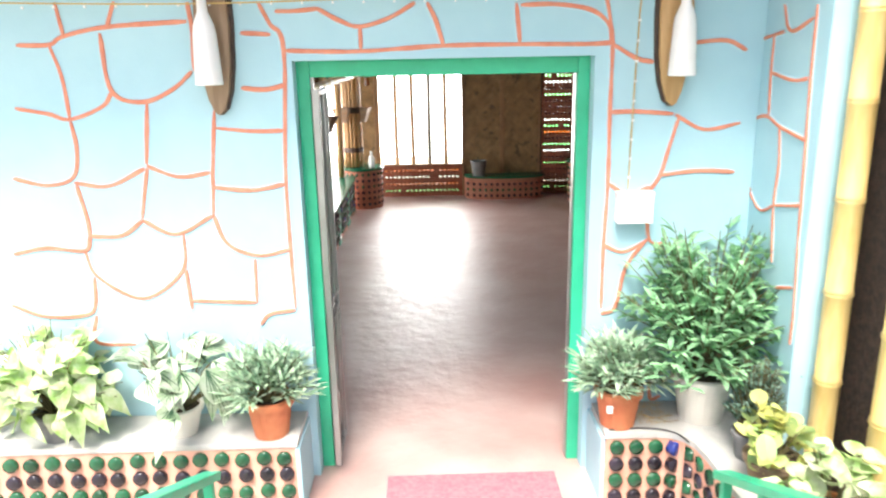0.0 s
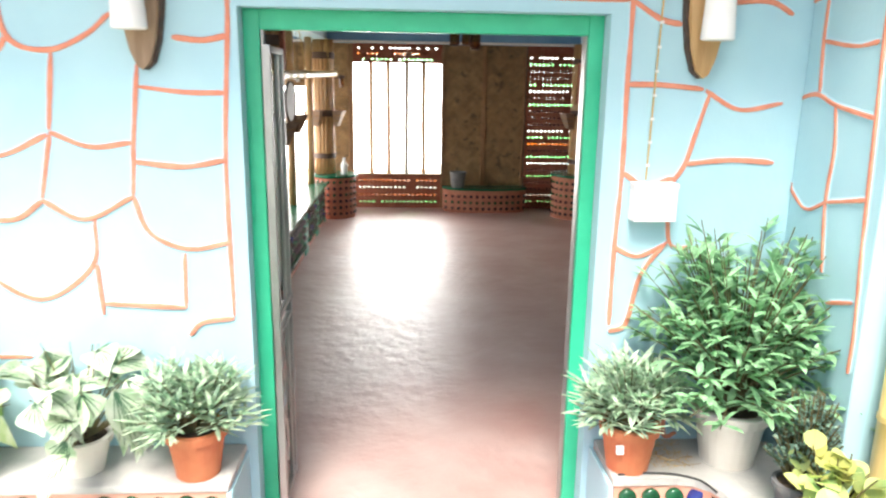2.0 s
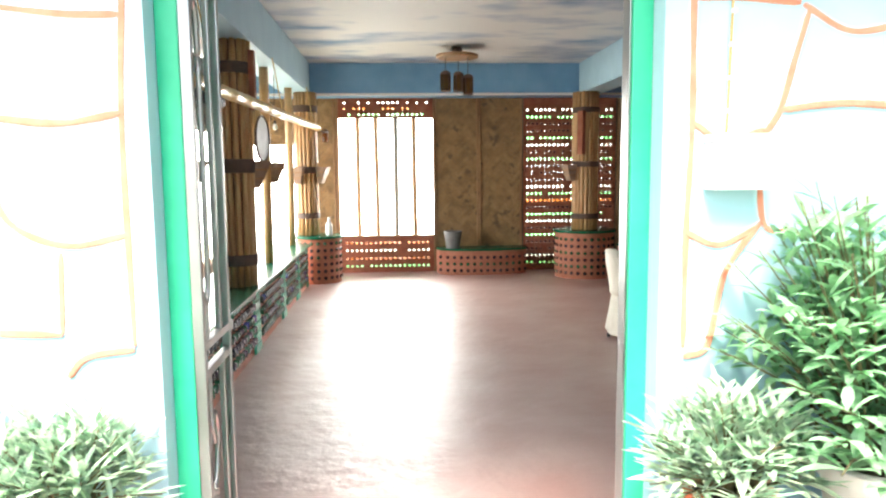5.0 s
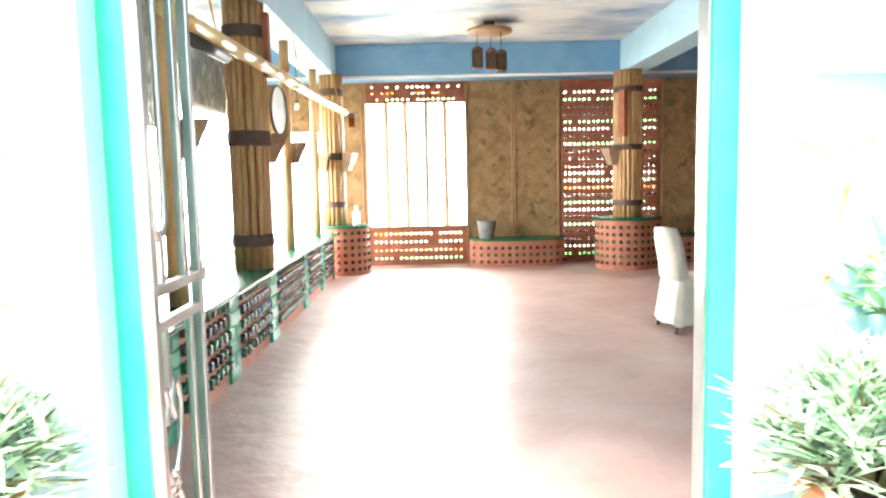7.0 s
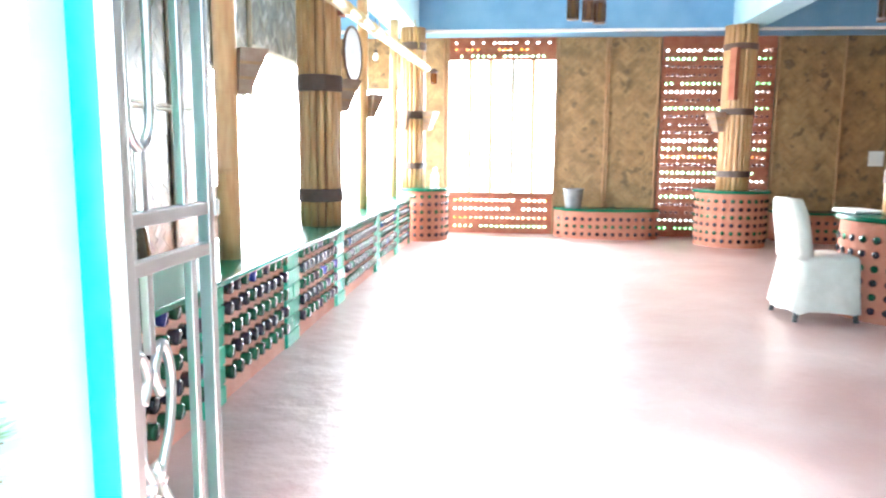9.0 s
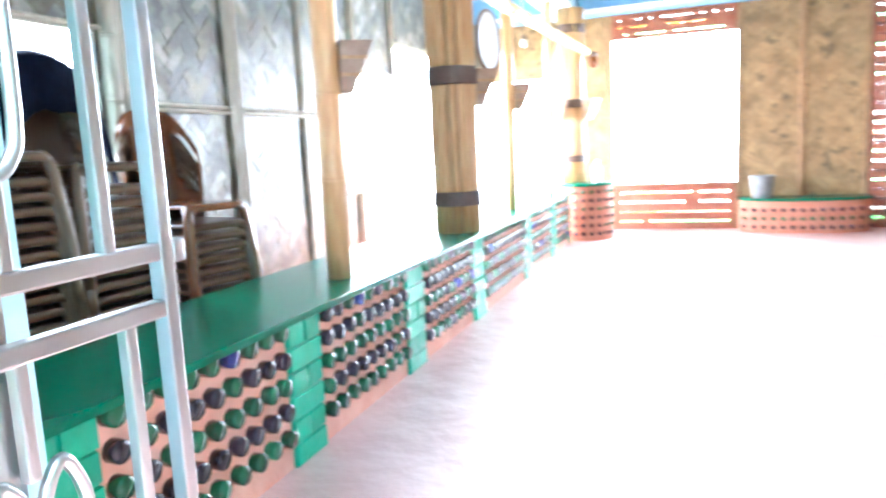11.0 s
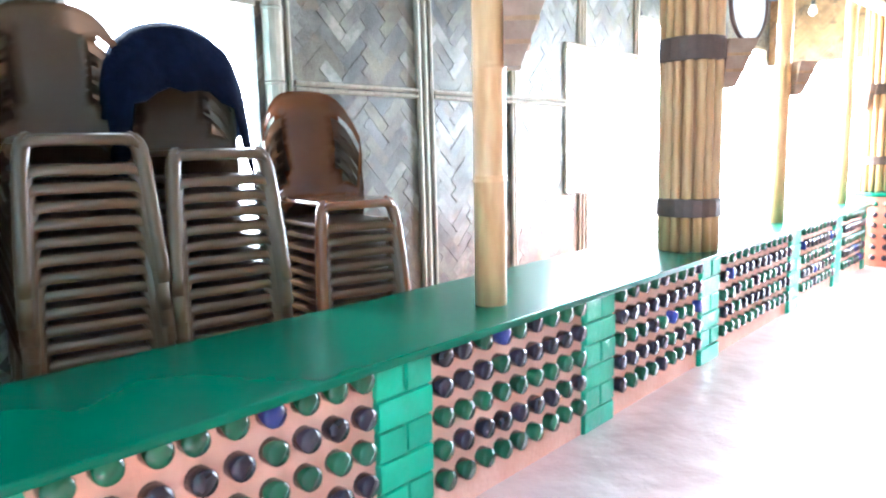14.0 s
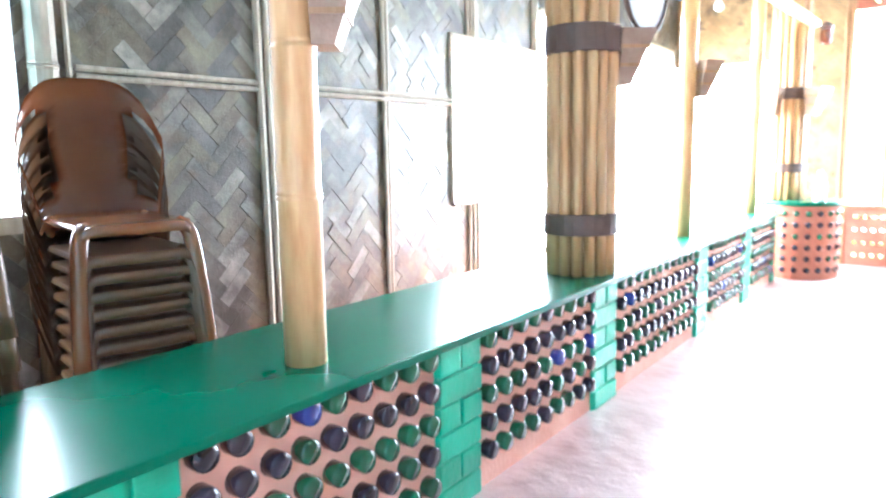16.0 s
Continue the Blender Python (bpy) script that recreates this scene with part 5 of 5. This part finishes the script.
def bushy(parent, rnd, z0, rx, rz, cz, stems, leaves, length, width, mat, lean=0.9, shape=(0.0, 0.75, 1.0, 0.7, 0.0), hang=0.0, bend=0.3, ribs=None, low=0.45, wild=0.0):
    """Stems that fan out of the pot, each with whorls of leaves towards its tip."""
    bs, bl = bmesh.new(), bmesh.new()
    bv = bmesh.new() if ribs else None
    for s in range(stems):
        a = rnd.uniform(0, 2 * math.pi)
        q = rnd.uniform(0.05, 1.0) ** 0.55
        tip = Vector((math.cos(a) * rx * q, math.sin(a) * rx * q * 0.85, cz + rz * math.sqrt(max(0.05, 1 - q * q)) * rnd.uniform(0.55 - wild * 0.3, 1.1 + wild * 0.7) - (0.12 * rz if q > 0.9 else 0)))
        root = Vector((math.cos(a) * 0.03, math.sin(a) * 0.03, z0))
        mid = (root + tip) / 2 + Vector((0, 0, 0.10 * (tip - root).length))
        path = spline([root, mid, tip], 5)
        tube(bs, path, [0.005 * (1 - 0.6 * i / len(path)) for i in range(len(path))], seg=4)
        for k in range(leaves):
            f = rnd.uniform(low, 1.0)
            p = path[min(len(path) - 1, int(f * (len(path) - 1)))]
            b = rnd.uniform(0, 2 * math.pi)
            out = (tip - root).normalized()
            d = Vector((math.cos(b), math.sin(b), rnd.uniform(-0.25, 0.7))) * lean + out * 0.7
            up = Vector((0, 0, 1))
            if hang and rnd.random() < hang:
                d = Vector((math.cos(b), math.sin(b) * 0.5, 0)) * 0.55 + Vector((0, -0.15, rnd.uniform(-1.0, 0.25)))
                up = out + Vector((0, -0.8, 0.35))
            leaf(bl, p, d, up, length * rnd.uniform(0.65, 1.15), width * rnd.uniform(0.8, 1.15), bend * rnd.uniform(0.3, 1.4), shape, veins=bv)
    part("twig", bs, STEM, parent)["kind"] = "stuff"
    if ribs:
        part("leaf_vein", bv, ribs, parent)["kind"] = "stuff"
    ob = part("foliage", bl, mat, parent, smooth=False)
    ob["kind"] = "stuff"
    return ob


HEART = (0.0, 0.82, 1.0, 0.90, 0.62, 0.28, 0.0)
ROUND = (0.0, 0.72, 0.95, 1.0, 0.92, 0.62, 0.0)
LANCE = (0.0, 0.7, 1.0, 0.75, 0.0)
LZ = 0.431


def pot_plant(at, label):
    return thing("potted_plant", at, label, "plant", "potted plants", rz=0)


p = pot_plant((-0.99, -0.39, LZ), "bushy narrow-leaved plant in a terracotta pot on the ledge")
pot(p, 0.092, 0.125, 0.22, TERRA)
bushy(p, random.Random(1), 0.20, 0.26, 0.27, 0.24, 95, 12, 0.125, 0.018, L_GREY, shape=LANCE, bend=0.12)
p = pot_plant((0.905, -0.385, 0.426), "bushy narrow-leaved plant in a terracotta pot beside the door")
pot(p, 0.092, 0.125, 0.22, TERRA)
bushy(p, random.Random(2), 0.20, 0.26, 0.27, 0.24, 98, 12, 0.125, 0.018, L_GREY, shape=LANCE, bend=0.12)
part("sticker", boxes((-0.088, -0.058, -0.117, -0.098, 0.12, 0.155)), CARD, p)
p = pot_plant((1.385, -0.335, 0.426), "large leafy shrub in an off-white pot")
pot(p, 0.118, 0.160, 0.27, POTW)
bushy(p, random.Random(3), 0.26, 0.55, 0.72, 0.36, 200, 13, 0.128, 0.031, L_MID, shape=LANCE, bend=0.3, low=0.3, wild=0.08)
p = pot_plant((1.475, -0.76, 0.426), "blue-green ferny plant in a small pot")
pot(p, 0.07, 0.09, 0.14, POTG)
bushy(p, random.Random(4), 0.13, 0.15, 0.30, 0.26, 110, 22, 0.028, 0.013, L_BLUE, shape=LANCE)
p = pot_plant((1.465, -1.00, 0.426), "yellow-green round-leaved plant in a mossy clay pot")
pot(p, 0.09, 0.125, 0.15, POTD)
bushy(p, random.Random(5), 0.14, 0.18, 0.26, 0.20, 18, 3, 0.105, 0.085, L_YEL, hang=0.35, shape=ROUND, low=0.6)
p = pot_plant((1.51, -1.40, 0.426), "pale yellow-leaved plant in a clay pot")
pot(p, 0.10, 0.13, 0.15, TERRA)
bushy(p, random.Random(6), 0.14, 0.22, 0.28, 0.18, 22, 3, 0.12, 0.085, L_LIME, hang=0.4, shape=ROUND, low=0.6)
p = pot_plant((-1.48, -0.36, LZ), "silver-veined broad-leaved plant in a white pot")
pot(p, 0.075, 0.115, 0.17, POTW)
bushy(p, random.Random(7), 0.16, 0.34, 0.46, 0.17, 36, 1, 0.185, 0.155, L_VEIN, hang=0.7, shape=HEART, bend=0.5, ribs=VEIN, low=0.85)
p = pot_plant((-2.14, -0.36, LZ), "lime and cream heart-leaved vine in a grey pot")
pot(p, 0.09, 0.12, 0.16, POTG)
bushy(p, random.Random(8), 0.15, 0.36, 0.44, 0.20, 80, 3, 0.135, 0.115, L_LIME, hang=0.7, shape=HEART, bend=0.5, low=0.55)
p = pot_plant((-2.75, -0.34, LZ), "lime and cream heart-leaved vine in a clay pot")
pot(p, 0.09, 0.12, 0.16, TERRA)
bushy(p, random.Random(9), 0.15, 0.28, 0.32, 0.2, 50, 3, 0.135, 0.115, L_LIME, hang=0.7, shape=HEART, bend=0.5, low=0.55)
rb = random.Random(17)
bm = bmesh.new()
for k in range(90):
    x, y, a = rb.uniform(1.02, 1.20), rb.uniform(-0.44, -0.20), rb.uniform(0, math.pi)
    l = rb.uniform(0.03, 0.08)
    z = 0.428 + rb.uniform(0.0, 0.012)
    tube(bm, [(x, y, z), (x + l * math.cos(a), y + l * math.sin(a), z + rb.uniform(0, 0.01))], 0.0016, seg=3)
tagged(part("straw", bm, STRAW), "scattered dry straw on the planter ledge", "straw", kind="stuff")
cable = thing("black_cable", (0, 0, 0), "thin black cable lying on the planter edge", "cable")
bm = bmesh.new()
tube(bm, spline([(0.84, -0.47, 0.431), (0.98, -0.46, 0.432), (1.10, -0.475, 0.431), (1.19, -0.53, 0.431), (1.22, -0.62, 0.431)], 6), 0.005, seg=6)
part("cord", bm, BLACK, cable)
note = thing("paper_notice", (4.78, BACK - 0.024, 1.0), "small white paper notice on the woven back wall", "notice")
part("sheet", boxes((-0.095, 0.095, -0.004, 0.002, 0.0, 0.20), bevel=0.001), CARD, note)
